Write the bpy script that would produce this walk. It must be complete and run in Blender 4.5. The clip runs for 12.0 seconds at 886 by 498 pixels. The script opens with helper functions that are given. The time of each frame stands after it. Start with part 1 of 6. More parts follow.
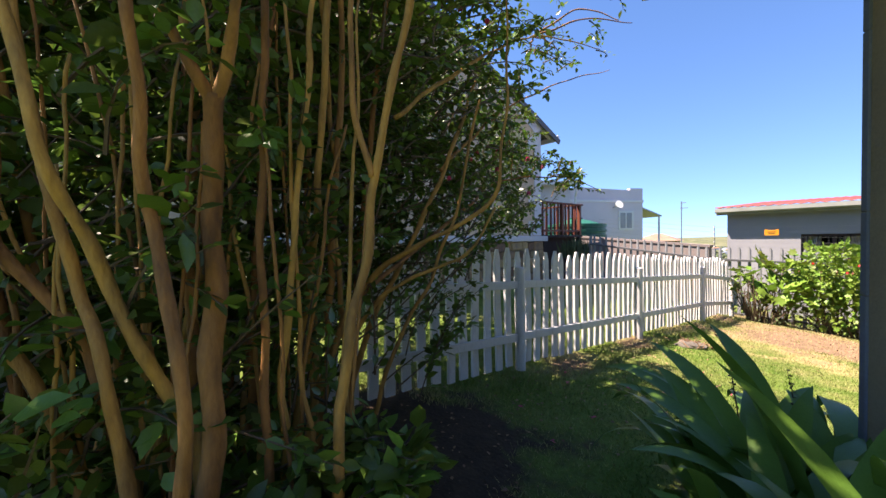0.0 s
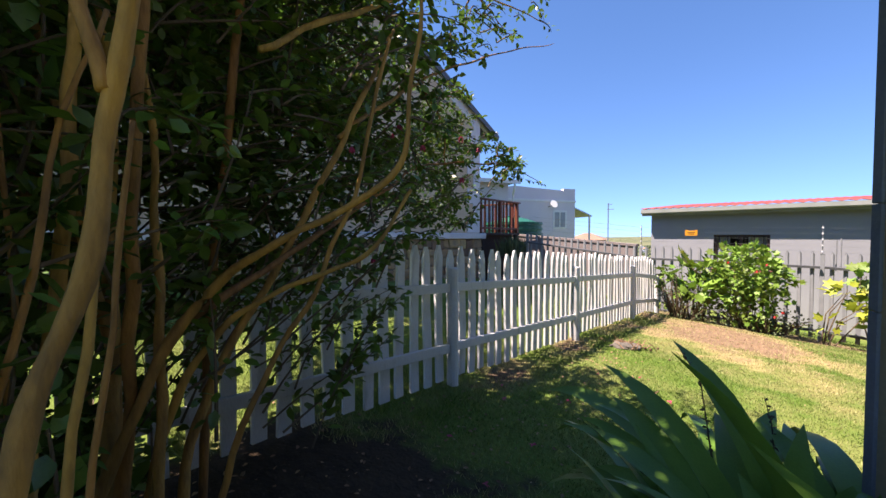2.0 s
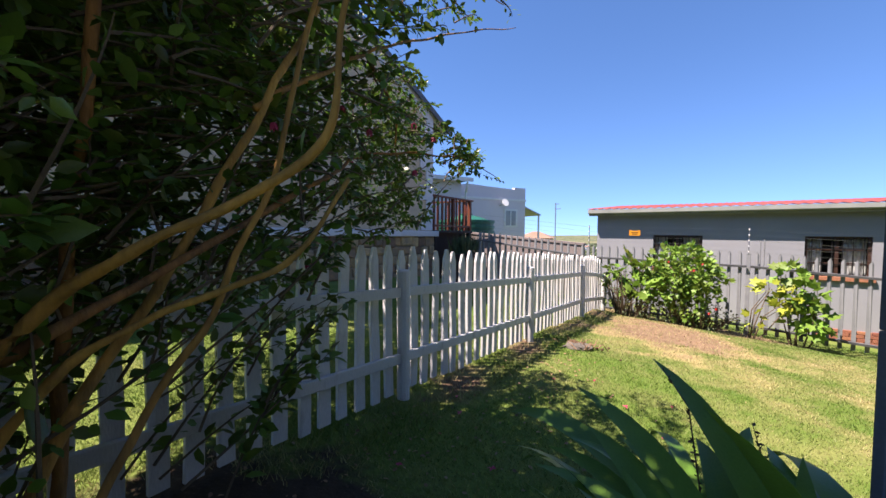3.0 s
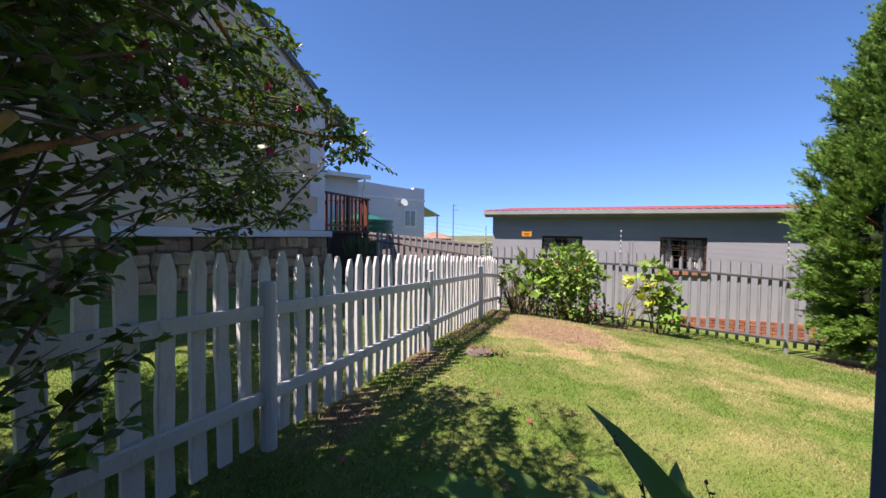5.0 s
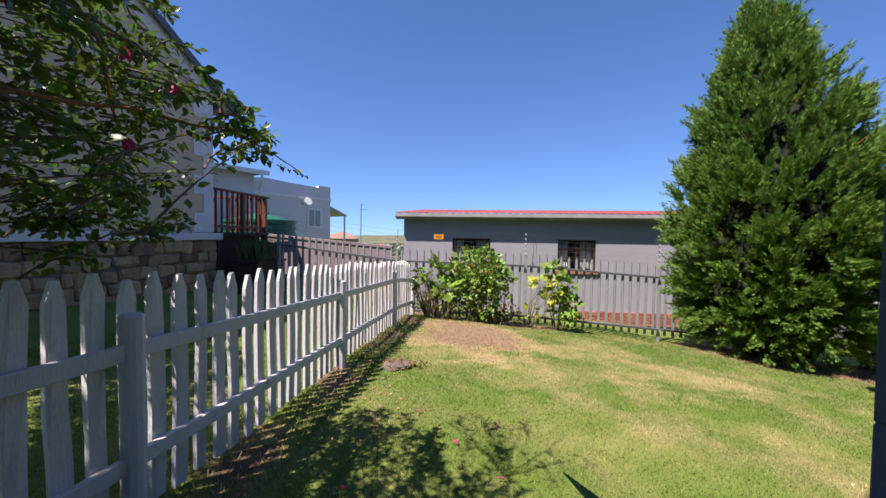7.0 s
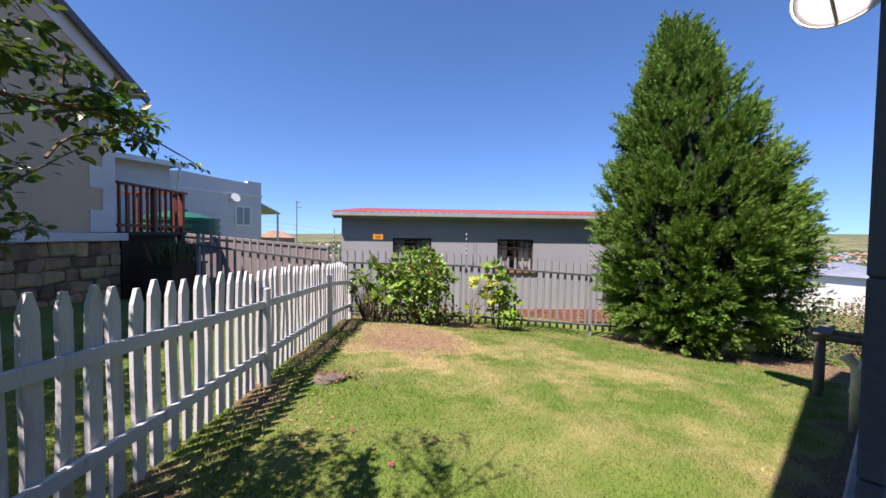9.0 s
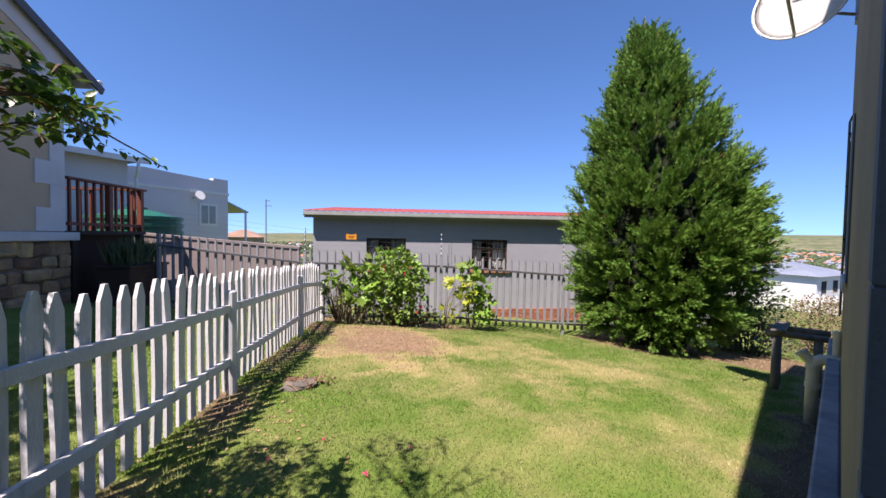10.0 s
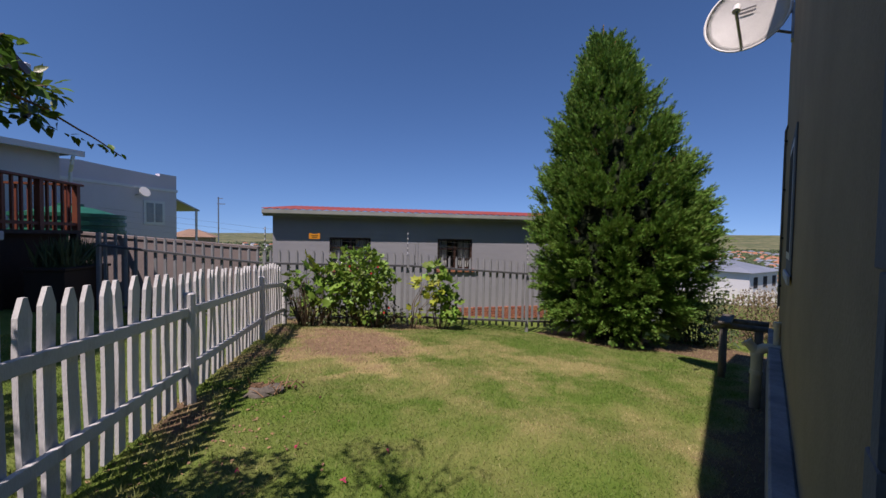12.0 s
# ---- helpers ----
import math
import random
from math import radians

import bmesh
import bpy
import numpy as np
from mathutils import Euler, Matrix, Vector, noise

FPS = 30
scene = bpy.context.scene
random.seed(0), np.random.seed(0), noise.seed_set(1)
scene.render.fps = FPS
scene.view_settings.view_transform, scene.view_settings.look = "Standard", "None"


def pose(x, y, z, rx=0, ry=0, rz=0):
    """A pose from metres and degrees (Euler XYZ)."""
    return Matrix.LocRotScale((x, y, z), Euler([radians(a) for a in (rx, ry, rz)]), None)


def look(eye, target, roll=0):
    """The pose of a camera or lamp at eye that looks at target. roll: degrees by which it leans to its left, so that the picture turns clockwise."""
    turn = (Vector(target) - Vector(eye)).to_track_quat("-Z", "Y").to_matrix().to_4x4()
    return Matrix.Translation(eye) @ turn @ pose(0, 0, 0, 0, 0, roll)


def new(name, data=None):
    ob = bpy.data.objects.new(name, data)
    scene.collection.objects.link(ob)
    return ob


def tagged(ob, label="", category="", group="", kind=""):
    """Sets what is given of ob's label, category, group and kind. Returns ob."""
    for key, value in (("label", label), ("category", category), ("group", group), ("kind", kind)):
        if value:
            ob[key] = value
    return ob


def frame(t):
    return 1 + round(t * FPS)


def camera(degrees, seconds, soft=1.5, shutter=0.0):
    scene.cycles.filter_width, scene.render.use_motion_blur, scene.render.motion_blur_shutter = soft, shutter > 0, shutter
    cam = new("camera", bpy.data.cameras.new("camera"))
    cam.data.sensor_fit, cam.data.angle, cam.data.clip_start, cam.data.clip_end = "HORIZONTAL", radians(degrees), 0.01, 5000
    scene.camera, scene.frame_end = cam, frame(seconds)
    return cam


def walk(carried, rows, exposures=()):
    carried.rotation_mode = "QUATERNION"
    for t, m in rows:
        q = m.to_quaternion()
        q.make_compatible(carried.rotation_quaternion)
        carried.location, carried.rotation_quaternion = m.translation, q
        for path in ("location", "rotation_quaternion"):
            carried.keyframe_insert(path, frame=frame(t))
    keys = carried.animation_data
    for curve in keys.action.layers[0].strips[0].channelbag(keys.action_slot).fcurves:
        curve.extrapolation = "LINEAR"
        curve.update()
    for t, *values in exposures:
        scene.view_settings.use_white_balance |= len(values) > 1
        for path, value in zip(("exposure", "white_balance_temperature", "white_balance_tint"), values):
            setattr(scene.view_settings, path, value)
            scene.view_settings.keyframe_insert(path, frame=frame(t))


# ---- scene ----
cam = camera(98.9, 12.0)
PATH = [
    (0, (-0.13, 0.076, 1.44), (-1.681, 1.338, 1.396), -0.7),
    (0.5, (-0.184, 0.157, 1.433), (-1.713, 1.446, 1.386), -0.6),
    (1, (-0.238, 0.266, 1.432), (-1.725, 1.602, 1.384), -0.5),
    (1.5, (-0.322, 0.396, 1.426), (-1.746, 1.799, 1.374), -0.4),
    (2, (-0.411, 0.507, 1.431), (-1.748, 1.993, 1.369), -0.0),
    (2.5, (-0.511, 0.595, 1.451), (-1.75, 2.164, 1.374), 0.5),
    (3, (-0.583, 0.715, 1.449), (-1.722, 2.357, 1.372), 0.6),
    (5, (-0.745, 1.151, 1.458), (-1.421, 3.032, 1.388), 0.7),
    (5.5, (-0.792, 1.205, 1.47), (-1.324, 3.132, 1.4), 0.8),
    (6, (-0.844, 1.273, 1.491), (-1.239, 3.232, 1.422), 0.8),
    (6.5, (-0.873, 1.315, 1.511), (-1.168, 3.292, 1.445), 0.7),
    (7, (-0.899, 1.349, 1.535), (-1.104, 3.337, 1.469), 0.8),
    (7.5, (-0.915, 1.378, 1.553), (-1.036, 3.373, 1.486), 0.8),
    (9.5, (-0.851, 1.591, 1.576), (-0.685, 3.583, 1.505), 0.8),
    (10, (-0.874, 1.611, 1.58), (-0.64, 3.596, 1.511), 0.9),
    (10.5, (-0.909, 1.623, 1.579), (-0.611, 3.599, 1.511), 1.0),
    (11, (-0.942, 1.634, 1.573), (-0.589, 3.602, 1.507), 0.9),
    (11.5, (-0.963, 1.651, 1.57), (-0.567, 3.61, 1.503), 0.9),
    (12, (-0.977, 1.66, 1.563), (-0.545, 3.612, 1.497), 0.9),
]
EXPOSURES = [(0.0, 1.75, 7600, 24), (1.0, 1.69, 7500, 24), (2.0, 1.52, 7300, 24), (3.0, 1.37, 7100, 24), (5.0, 1.1, 6900, 25), (7.5, 0.98, 6850, 26), (10.0, 1.07, 6800, 26), (11.4, 0.95, 6800, 26), (12.0, 0.1, 6800, 26)]
walk(cam, [(t, look(eye, target, roll)) for t, eye, target, roll in PATH], EXPOSURES)

# ---------------------------------------------------------------- light
SUN_DIR = Vector((-0.40, -0.45, 1.0)).normalized()      # towards the sun
world = bpy.data.worlds.new("world")
scene.world = world
world.use_nodes = True
wt = world.node_tree
wt.nodes.clear()
w_out = wt.nodes.new("ShaderNodeOutputWorld")
w_bg = wt.nodes.new("ShaderNodeBackground")
w_sky = wt.nodes.new("ShaderNodeTexSky")
w_sky.sky_type = "NISHITA"
w_sky.sun_disc = False
w_sky.sun_elevation = math.asin(SUN_DIR.z)
w_sky.sun_rotation = math.atan2(SUN_DIR.x, SUN_DIR.y)
w_sky.altitude = 1500
w_sky.air_density = 0.85
w_sky.dust_density = 0.0
w_sky.ozone_density = 5.0
w_bg.inputs["Strength"].default_value = 0.114
w_hue = wt.nodes.new("ShaderNodeHueSaturation")
w_hue.inputs["Saturation"].default_value = 1.14
w_dir = wt.nodes.new("ShaderNodeTexCoord")
w_lift = wt.nodes.new("ShaderNodeVectorMath")          # clear dry air: little haze low in the sky
w_lift.operation = "MULTIPLY_ADD"
w_lift.inputs[1].default_value = (1.0, 1.0, 0.90)
w_lift.inputs[2].default_value = (0.0, 0.0, 0.10)
w_unit = wt.nodes.new("ShaderNodeVectorMath")
w_unit.operation = "NORMALIZE"
wt.links.new(w_dir.outputs["Generated"], w_lift.inputs[0])
wt.links.new(w_lift.outputs[0], w_unit.inputs[0])
wt.links.new(w_unit.outputs[0], w_sky.inputs["Vector"])
wt.links.new(w_sky.outputs[0], w_hue.inputs["Color"])
wt.links.new(w_hue.outputs[0], w_bg.inputs[0])
wt.links.new(w_bg.outputs[0], w_out.inputs[0])
sun_data = bpy.data.lights.new("sun", "SUN")
sun_data.energy = 5.0
sun_data.angle = radians(0.55)
sun_data.color = (1.0, 0.955, 0.89)
sun = new("sun", sun_data)
sun.matrix_world = look(SUN_DIR * 40, (0, 0, 0))


# ---------------------------------------------------------------- materials
def material(name, color, rough=0.7, second=None, scale=6.0, grain=120.0, bump=0.15, metal=0.0,
             spec=0.4, island=0.0, per_object=0.0, contrast=(0.35, 0.7), bump_scale=None, stretch=(1, 1, 1),
             translucent=0.0, clear=0.0):
    """Two-scale noise between two colours, with fine relief; island / per_object: brightness spread."""
    m = bpy.data.materials.new(name)
    m.use_nodes = True
    nt = m.node_tree
    b = nt.nodes["Principled BSDF"]
    geo = nt.nodes.new("ShaderNodeNewGeometry")
    mp = nt.nodes.new("ShaderNodeMapping")
    mp.inputs["Scale"].default_value = stretch
    nt.links.new(geo.outputs["Position"], mp.inputs[0])
    n1 = nt.nodes.new("ShaderNodeTexNoise")
    n1.inputs["Scale"].default_value = scale
    n1.inputs["Detail"].default_value = 6
    n1.inputs["Roughness"].default_value = 0.62
    n2 = nt.nodes.new("ShaderNodeTexNoise")
    n2.inputs["Scale"].default_value = grain
    n2.inputs["Detail"].default_value = 3
    for n in (n1, n2):
        nt.links.new(mp.outputs[0], n.inputs["Vector"])
    ramp = nt.nodes.new("ShaderNodeMapRange")
    ramp.inputs["From Min"].default_value, ramp.inputs["From Max"].default_value = contrast
    nt.links.new(n1.outputs["Fac"], ramp.inputs["Value"])
    mix = nt.nodes.new("ShaderNodeMix")
    mix.data_type = "RGBA"
    second = second or tuple(c * 0.75 for c in color)
    mix.inputs["A"].default_value = (*color, 1)
    mix.inputs["B"].default_value = (*second, 1)
    nt.links.new(ramp.outputs[0], mix.inputs["Factor"])
    hsv = nt.nodes.new("ShaderNodeHueSaturation")
    nt.links.new(mix.outputs["Result"], hsv.inputs["Color"])
    val = nt.nodes.new("ShaderNodeMath")
    val.operation = "MULTIPLY_ADD"
    val.inputs[1].default_value = 0.36
    val.inputs[2].default_value = 0.82
    nt.links.new(n2.outputs["Fac"], val.inputs[0])
    last = val
    if island or per_object:
        src = geo.outputs["Random Per Island"] if island else nt.nodes.new("ShaderNodeObjectInfo").outputs["Random"]
        amp = island or per_object
        r = nt.nodes.new("ShaderNodeMapRange")
        r.inputs["To Min"].default_value, r.inputs["To Max"].default_value = 1 - amp, 1 + amp
        nt.links.new(src, r.inputs["Value"])
        mul = nt.nodes.new("ShaderNodeMath")
        mul.operation = "MULTIPLY"
        nt.links.new(last.outputs[0], mul.inputs[0])
        nt.links.new(r.outputs[0], mul.inputs[1])
        hue = nt.nodes.new("ShaderNodeMapRange")
        hue.inputs["To Min"].default_value, hue.inputs["To Max"].default_value = 0.5 - amp * 0.05, 0.5 + amp * 0.05
        nt.links.new(src, hue.inputs["Value"])
        nt.links.new(hue.outputs[0], hsv.inputs["Hue"])
        last = mul
    nt.links.new(last.outputs[0], hsv.inputs["Value"])
    nt.links.new(hsv.outputs[0], b.inputs["Base Color"])
    b.inputs["Roughness"].default_value = rough
    b.inputs["Metallic"].default_value = metal
    b.inputs["Specular IOR Level"].default_value = spec
    b.inputs["Coat Weight"].default_value = clear
    if bump:
        bp = nt.nodes.new("ShaderNodeBump")
        bp.inputs["Strength"].default_value = bump
        bp.inputs["Distance"].default_value = 0.01
        if bump_scale:
            n3 = nt.nodes.new("ShaderNodeTexNoise")
            n3.inputs["Scale"].default_value = bump_scale
            n3.inputs["Detail"].default_value = 5
            nt.links.new(mp.outputs[0], n3.inputs["Vector"])
            nt.links.new(n3.outputs["Fac"], bp.inputs["Height"])
        else:
            nt.links.new(n2.outputs["Fac"], bp.inputs["Height"])
        nt.links.new(bp.outputs[0], b.inputs["Normal"])
    if translucent:
        tr = nt.nodes.new("ShaderNodeBsdfTranslucent")
        nt.links.new(hsv.outputs[0], tr.inputs["Color"])
        ms = nt.nodes.new("ShaderNodeMixShader")
        ms.inputs[0].default_value = translucent
        nt.links.new(b.outputs[0], ms.inputs[1])
        nt.links.new(tr.outputs[0], ms.inputs[2])
        nt.links.new(ms.outputs[0], nt.nodes["Material Output"].inputs["Surface"])
    return m


M_PICKET = material("white_fence_paint", (0.60, 0.60, 0.592), 0.55, (0.34, 0.325, 0.30), 11, 160, 0.3, contrast=(0.55, 0.82), per_object=0.05, stretch=(1, 1, 0.25))
M_PALISADE = material("grey_steel_paint", (0.2, 0.212, 0.22), 0.5, (0.248, 0.256, 0.264), 5, 200, 0.05, per_object=0.06)
# palisade grey made darker: the rail's shaded face is put into the colour
M_PALRAIL_SHADE = material("steel_rail_with_shade", (0.08, 0.084, 0.092), 0.55, (0.12, 0.124, 0.128), 5, 200, 0.05)
M_SHED = material("grey_wall_paint", (0.288, 0.296, 0.316), 0.75, (0.256, 0.264, 0.284), 1.3, 90, 0.25, bump_scale=160)
M_REDROOF = material("red_roof_paint", (0.216, 0.032, 0.032), 0.65, (0.288, 0.072, 0.064), 2.0, 120, 0.05)
M_FASCIA = material("grey_green_fascia", (0.32, 0.336, 0.304), 0.6, (0.24, 0.26, 0.232), 3, 120, 0.1)
M_BRICK = material("red_brick", (0.336, 0.128, 0.072), 0.85, (0.24, 0.096, 0.064), 20, 200, 0.4, per_object=0.2)
M_FRAME = material("dark_brown_frame", (0.056, 0.028, 0.02), 0.5, None, 8, 150, 0.1)
M_IRON = material("black_iron", (0.016, 0.016, 0.0176), 0.45, None, 8, 150, 0.05, 0.3)
M_PANE = material("dull_glass", (0.192, 0.208, 0.232), 0.12, (0.288, 0.288, 0.288), 3, 60, 0.0)
M_BOUNDARY = material("brown_boundary_wall", (0.24, 0.2, 0.188), 0.9, (0.192, 0.16, 0.152), 2, 60, 0.3)
M_CURTAIN = material("pale_curtain", (0.44, 0.432, 0.416), 0.9, None, 8, 150, 0.1)
# near-black colour that stands in for unlit rooms behind windows
M_ROOMSHADE = material("room_shade", (0.024, 0.024, 0.028), 0.9, None, 3, 90, 0.0)
M_BEIGE = material("beige_plaster", (0.352, 0.268, 0.164), 0.85, (0.272, 0.208, 0.128), 1.6, 90, 0.35, bump_scale=60)
M_TAUPE = material("taupe_plaster", (0.52, 0.405, 0.285), 0.85, (0.46, 0.355, 0.25), 1.2, 90, 0.25, bump_scale=80)
M_GREYQUOIN = material("grey_corner_plaster", (0.16, 0.172, 0.196), 0.8, (0.132, 0.144, 0.164), 2, 100, 0.3, bump_scale=70)
M_QUOIN = material("white_quoin_plaster", (0.576, 0.584, 0.6), 0.75, (0.496, 0.504, 0.52), 2, 100, 0.25, bump_scale=80)
M_PLINTH = material("weathered_cement", (0.336, 0.336, 0.344), 0.9, (0.192, 0.192, 0.2), 4, 80, 0.5, bump_scale=40)
M_STONE = material("sandstone", (0.34, 0.215, 0.115), 0.9, (0.15, 0.12, 0.09), 5, 60, 0.8, per_object=0.45, bump_scale=22)
M_MORTAR = material("stone_mortar", (0.16, 0.14, 0.116), 0.95, None, 6, 90, 0.5)
M_ROOFSHEET = material("dark_roof_sheet", (0.104, 0.104, 0.112), 0.5, None, 3, 80, 0.05, 0.2)
M_TIMBER = material("red_stained_timber", (0.176, 0.044, 0.02), 0.55, (0.104, 0.028, 0.016), 6, 90, 0.2, per_object=0.15, stretch=(1, 1, 0.3))
M_DARKTIMBER = material("dark_deck_timber", (0.04, 0.0256, 0.02), 0.7, None, 6, 90, 0.2)
M_MAUVE = material("mauve_wall_paint", (0.576, 0.544, 0.592), 0.8, (0.528, 0.496, 0.552), 0.8, 60, 0.2)
M_WHITE = material("white_gloss_paint", (0.64, 0.648, 0.656), 0.4, (0.592, 0.6, 0.608), 5, 150, 0.05)
M_TANK = material("green_plastic", (0.012, 0.128, 0.08), 0.45, None, 4, 120, 0.05)
M_PVC = material("cream_pvc", (0.62, 0.56, 0.42), 0.5, (0.5, 0.45, 0.33), 8, 160, 0.08)
M_POLE = material("grey_gum_pole", (0.176, 0.152, 0.124), 0.9, (0.08, 0.072, 0.06), 9, 90, 0.6, bump_scale=30, stretch=(1, 1, 0.2))
M_DISH = material("white_dish_paint", (0.78, 0.77, 0.73), 0.45, (0.70, 0.69, 0.65), 5, 150, 0.03)
M_GALV = material("galvanised_steel", (0.36, 0.368, 0.376), 0.4, None, 9, 150, 0.05, 0.8)
M_ORANGE = material("orange_sign_plastic", (0.68, 0.288, 0.016), 0.5, (0.624, 0.24, 0.016), 8, 100, 0.02)
M_BLACKPAINT = material("black_paint", (0.016, 0.016, 0.016), 0.5, None, 9, 100, 0)
M_BARK = material("tan_bark", (0.45, 0.23, 0.057), 0.85, (0.17, 0.09, 0.032), 16, 120, 0.8, per_object=0.25, stretch=(1, 1, 0.35), bump_scale=50)
M_TWIG = material("twig_bark", (0.128, 0.092, 0.056), 0.85, None, 12, 120, 0.3)
M_LEAF = material("hibiscus_leaf", (0.070, 0.142, 0.022), 0.36, (0.13, 0.205, 0.03), 3, 160, 0.1, island=0.45, spec=0.5, translucent=0.32)
M_LEAF2 = material("broad_leaf", (0.112, 0.224, 0.028), 0.5, (0.2, 0.296, 0.044), 3, 160, 0.1, island=0.3, spec=0.4, translucent=0.18)
M_LEAFYELLOW = material("yellow_leaf", (0.416, 0.44, 0.048), 0.5, (0.28, 0.36, 0.048), 6, 160, 0.1, island=0.2, translucent=0.3)
M_STRAP = material("strap_leaf", (0.085, 0.185, 0.026), 0.42, (0.13, 0.25, 0.036), 4, 160, 0.1, island=0.25, spec=0.35, translucent=0.2)
M_CONIFER = material("cypress_foliage", (0.092, 0.188, 0.028), 0.6, (0.16, 0.272, 0.044), 2.5, 60, 0.1, island=0.4, spec=0.3, translucent=0.25)
# near-black on purpose: the shade inside the crown is in this colour
M_CONIFERSHADE = material("cypress_inner_shade", (0.0096, 0.0176, 0.0056), 0.95, (0.016, 0.0256, 0.008), 5, 60, 0.3)
M_FLOWER = material("pink_petal", (0.48, 0.024, 0.096), 0.5, (0.56, 0.096, 0.176), 8, 100, 0.0, translucent=0.25)
M_REDFLOWER = material("red_petal", (0.52, 0.024, 0.016), 0.5, None, 8, 100, 0.0, translucent=0.2)
M_DRYTWIG = material("dry_brush", (0.176, 0.12, 0.072), 0.9, (0.112, 0.096, 0.048), 4, 60, 0.2, island=0.3)
M_GREENSHRUB = material("dull_green_leaf", (0.048, 0.08, 0.028), 0.6, (0.088, 0.112, 0.048), 3, 90, 0.1, island=0.35, translucent=0.15)
M_SOILCLUMP = material("brown_soil", (0.136, 0.08, 0.044), 0.95, (0.08, 0.048, 0.028), 12, 80, 0.6)
M_DEADLEAF = material("dead_leaf", (0.24, 0.136, 0.072), 0.8, (0.336, 0.208, 0.128), 9, 90, 0.2, island=0.35)


def glass_material():
    m = bpy.data.materials.new("window_glass")
    m.use_nodes = True
    b = m.node_tree.nodes["Principled BSDF"]
    b.inputs["Base Color"].default_value = (0.85, 0.9, 0.9, 1)
    b.inputs["Roughness"].default_value = 0.03
    b.inputs["Transmission Weight"].default_value = 1.0
    b.inputs["IOR"].default_value = 1.14
    return m


M_GLASS = glass_material()


# ---------------------------------------------------------------- mesh helpers
def part(name, bm, mat, parent=None, label="", smooth=False):
    me = bpy.data.meshes.new(name)
    bm.to_mesh(me)
    bm.free()
    return put_mesh(name, me, mat, parent, label, smooth)


def put_mesh(name, me, mat, parent=None, label="", smooth=False):
    if mat:
        me.materials.append(mat)
    if smooth:
        me.polygons.foreach_set("use_smooth", [True] * len(me.polygons))
    ob = new(name, me)
    if parent:
        ob.parent = parent
    if label:
        tagged(ob, label)
    return ob


def shared(name, me, parent, m):
    ob = new(name, me)
    ob.parent = parent
    ob.matrix_basis = m
    return ob


def thing(name, label, category, at=(0, 0, 0), turn=0.0, group="", kind=""):
    e = new(name)
    e.matrix_basis = pose(*at, 0, 0, turn)
    e.empty_display_size = 0.1
    return tagged(e, label, category, group, kind)


def box(bm, x0, x1, y0, y1, z0, z1, bevel=0.0, m=None):
    vs = bmesh.ops.create_cube(bm, size=1.0)["verts"]
    bmesh.ops.scale(bm, vec=(x1 - x0, y1 - y0, z1 - z0), verts=vs)
    bmesh.ops.translate(bm, vec=((x0 + x1) / 2, (y0 + y1) / 2, (z0 + z1) / 2), verts=vs)
    if bevel:
        es = {e for v in vs for e in v.link_edges}
        r = bmesh.ops.bevel(bm, geom=list(es), offset=bevel, segments=1, affect="EDGES")
        vs = list({v for f in r["faces"] for v in f.verts} | {v for v in vs if v.is_valid})
    if m is not None:
        bmesh.ops.transform(bm, matrix=m, verts=vs)
    return vs


def boxmesh(*a, **k):
    bm = bmesh.new()
    box(bm, *a, **k)
    return bm


def prism(bm, pts, y0, y1):
    """A polygon in the xz plane drawn out along y."""
    lo = [bm.verts.new((x, y0, z)) for x, z in pts]
    hi = [bm.verts.new((x, y1, z)) for x, z in pts]
    n = len(pts)
    bm.faces.new(lo)
    bm.faces.new(hi[::-1])
    for i in range(n):
        bm.faces.new((lo[i], hi[i], hi[(i + 1) % n], lo[(i + 1) % n]))
    bmesh.ops.recalc_face_normals(bm, faces=bm.faces)


def tube(bm, pts, radii, n=8, cap=True):
    """A tapered tube along a line of points."""
    pts = [Vector(p) for p in pts]
    rings = []
    ref = Vector((0.31, 0.57, 0.76))
    for i, p in enumerate(pts):
        d = (pts[min(i + 1, len(pts) - 1)] - pts[max(i - 1, 0)]).normalized()
        a = d.cross(ref)
        if a.length < 0.05:
            a = d.cross(Vector((1, 0, 0)))
        a.normalize()
        b = d.cross(a)
        r = radii[i] if hasattr(radii, "__len__") else radii
        rings.append([bm.verts.new(p + (a * math.cos(2 * math.pi * k / n) + b * math.sin(2 * math.pi * k / n)) * r) for k in range(n)])
    for r0, r1 in zip(rings, rings[1:]):
        for k in range(n):
            bm.faces.new((r0[k], r0[(k + 1) % n], r1[(k + 1) % n], r1[k]))
    if cap:
        bm.faces.new(rings[0][::-1])
        bm.faces.new(rings[-1])


def tubemesh(pts, radii, n=8):
    bm = bmesh.new()
    tube(bm, pts, radii, n)
    bmesh.ops.recalc_face_normals(bm, faces=bm.faces)
    return bm


def raw_mesh(name, verts, tris):
    """A mesh from numpy arrays of corners and triangles."""
    me = bpy.data.meshes.new(name)
    nv, nf = len(verts), len(tris)
    me.vertices.add(nv)
    me.vertices.foreach_set("co", np.asarray(verts, dtype=np.float32).ravel())
    me.loops.add(nf * 3)
    me.loops.foreach_set("vertex_index", np.asarray(tris, dtype=np.int32).ravel())
    me.polygons.add(nf)
    me.polygons.foreach_set("loop_start", np.arange(0, nf * 3, 3, dtype=np.int32))
    me.update(calc_edges=True)
    me.validate()
    return me


def frames_from(d, up):
    """Rotation matrices with their y axis along d and their z axis towards up."""
    d = d / np.linalg.norm(d, axis=1, keepdims=True)
    x = np.cross(d, up)
    x /= np.linalg.norm(x, axis=1, keepdims=True) + 1e-9
    z = np.cross(x, d)
    return np.stack([x, d, z], axis=2)


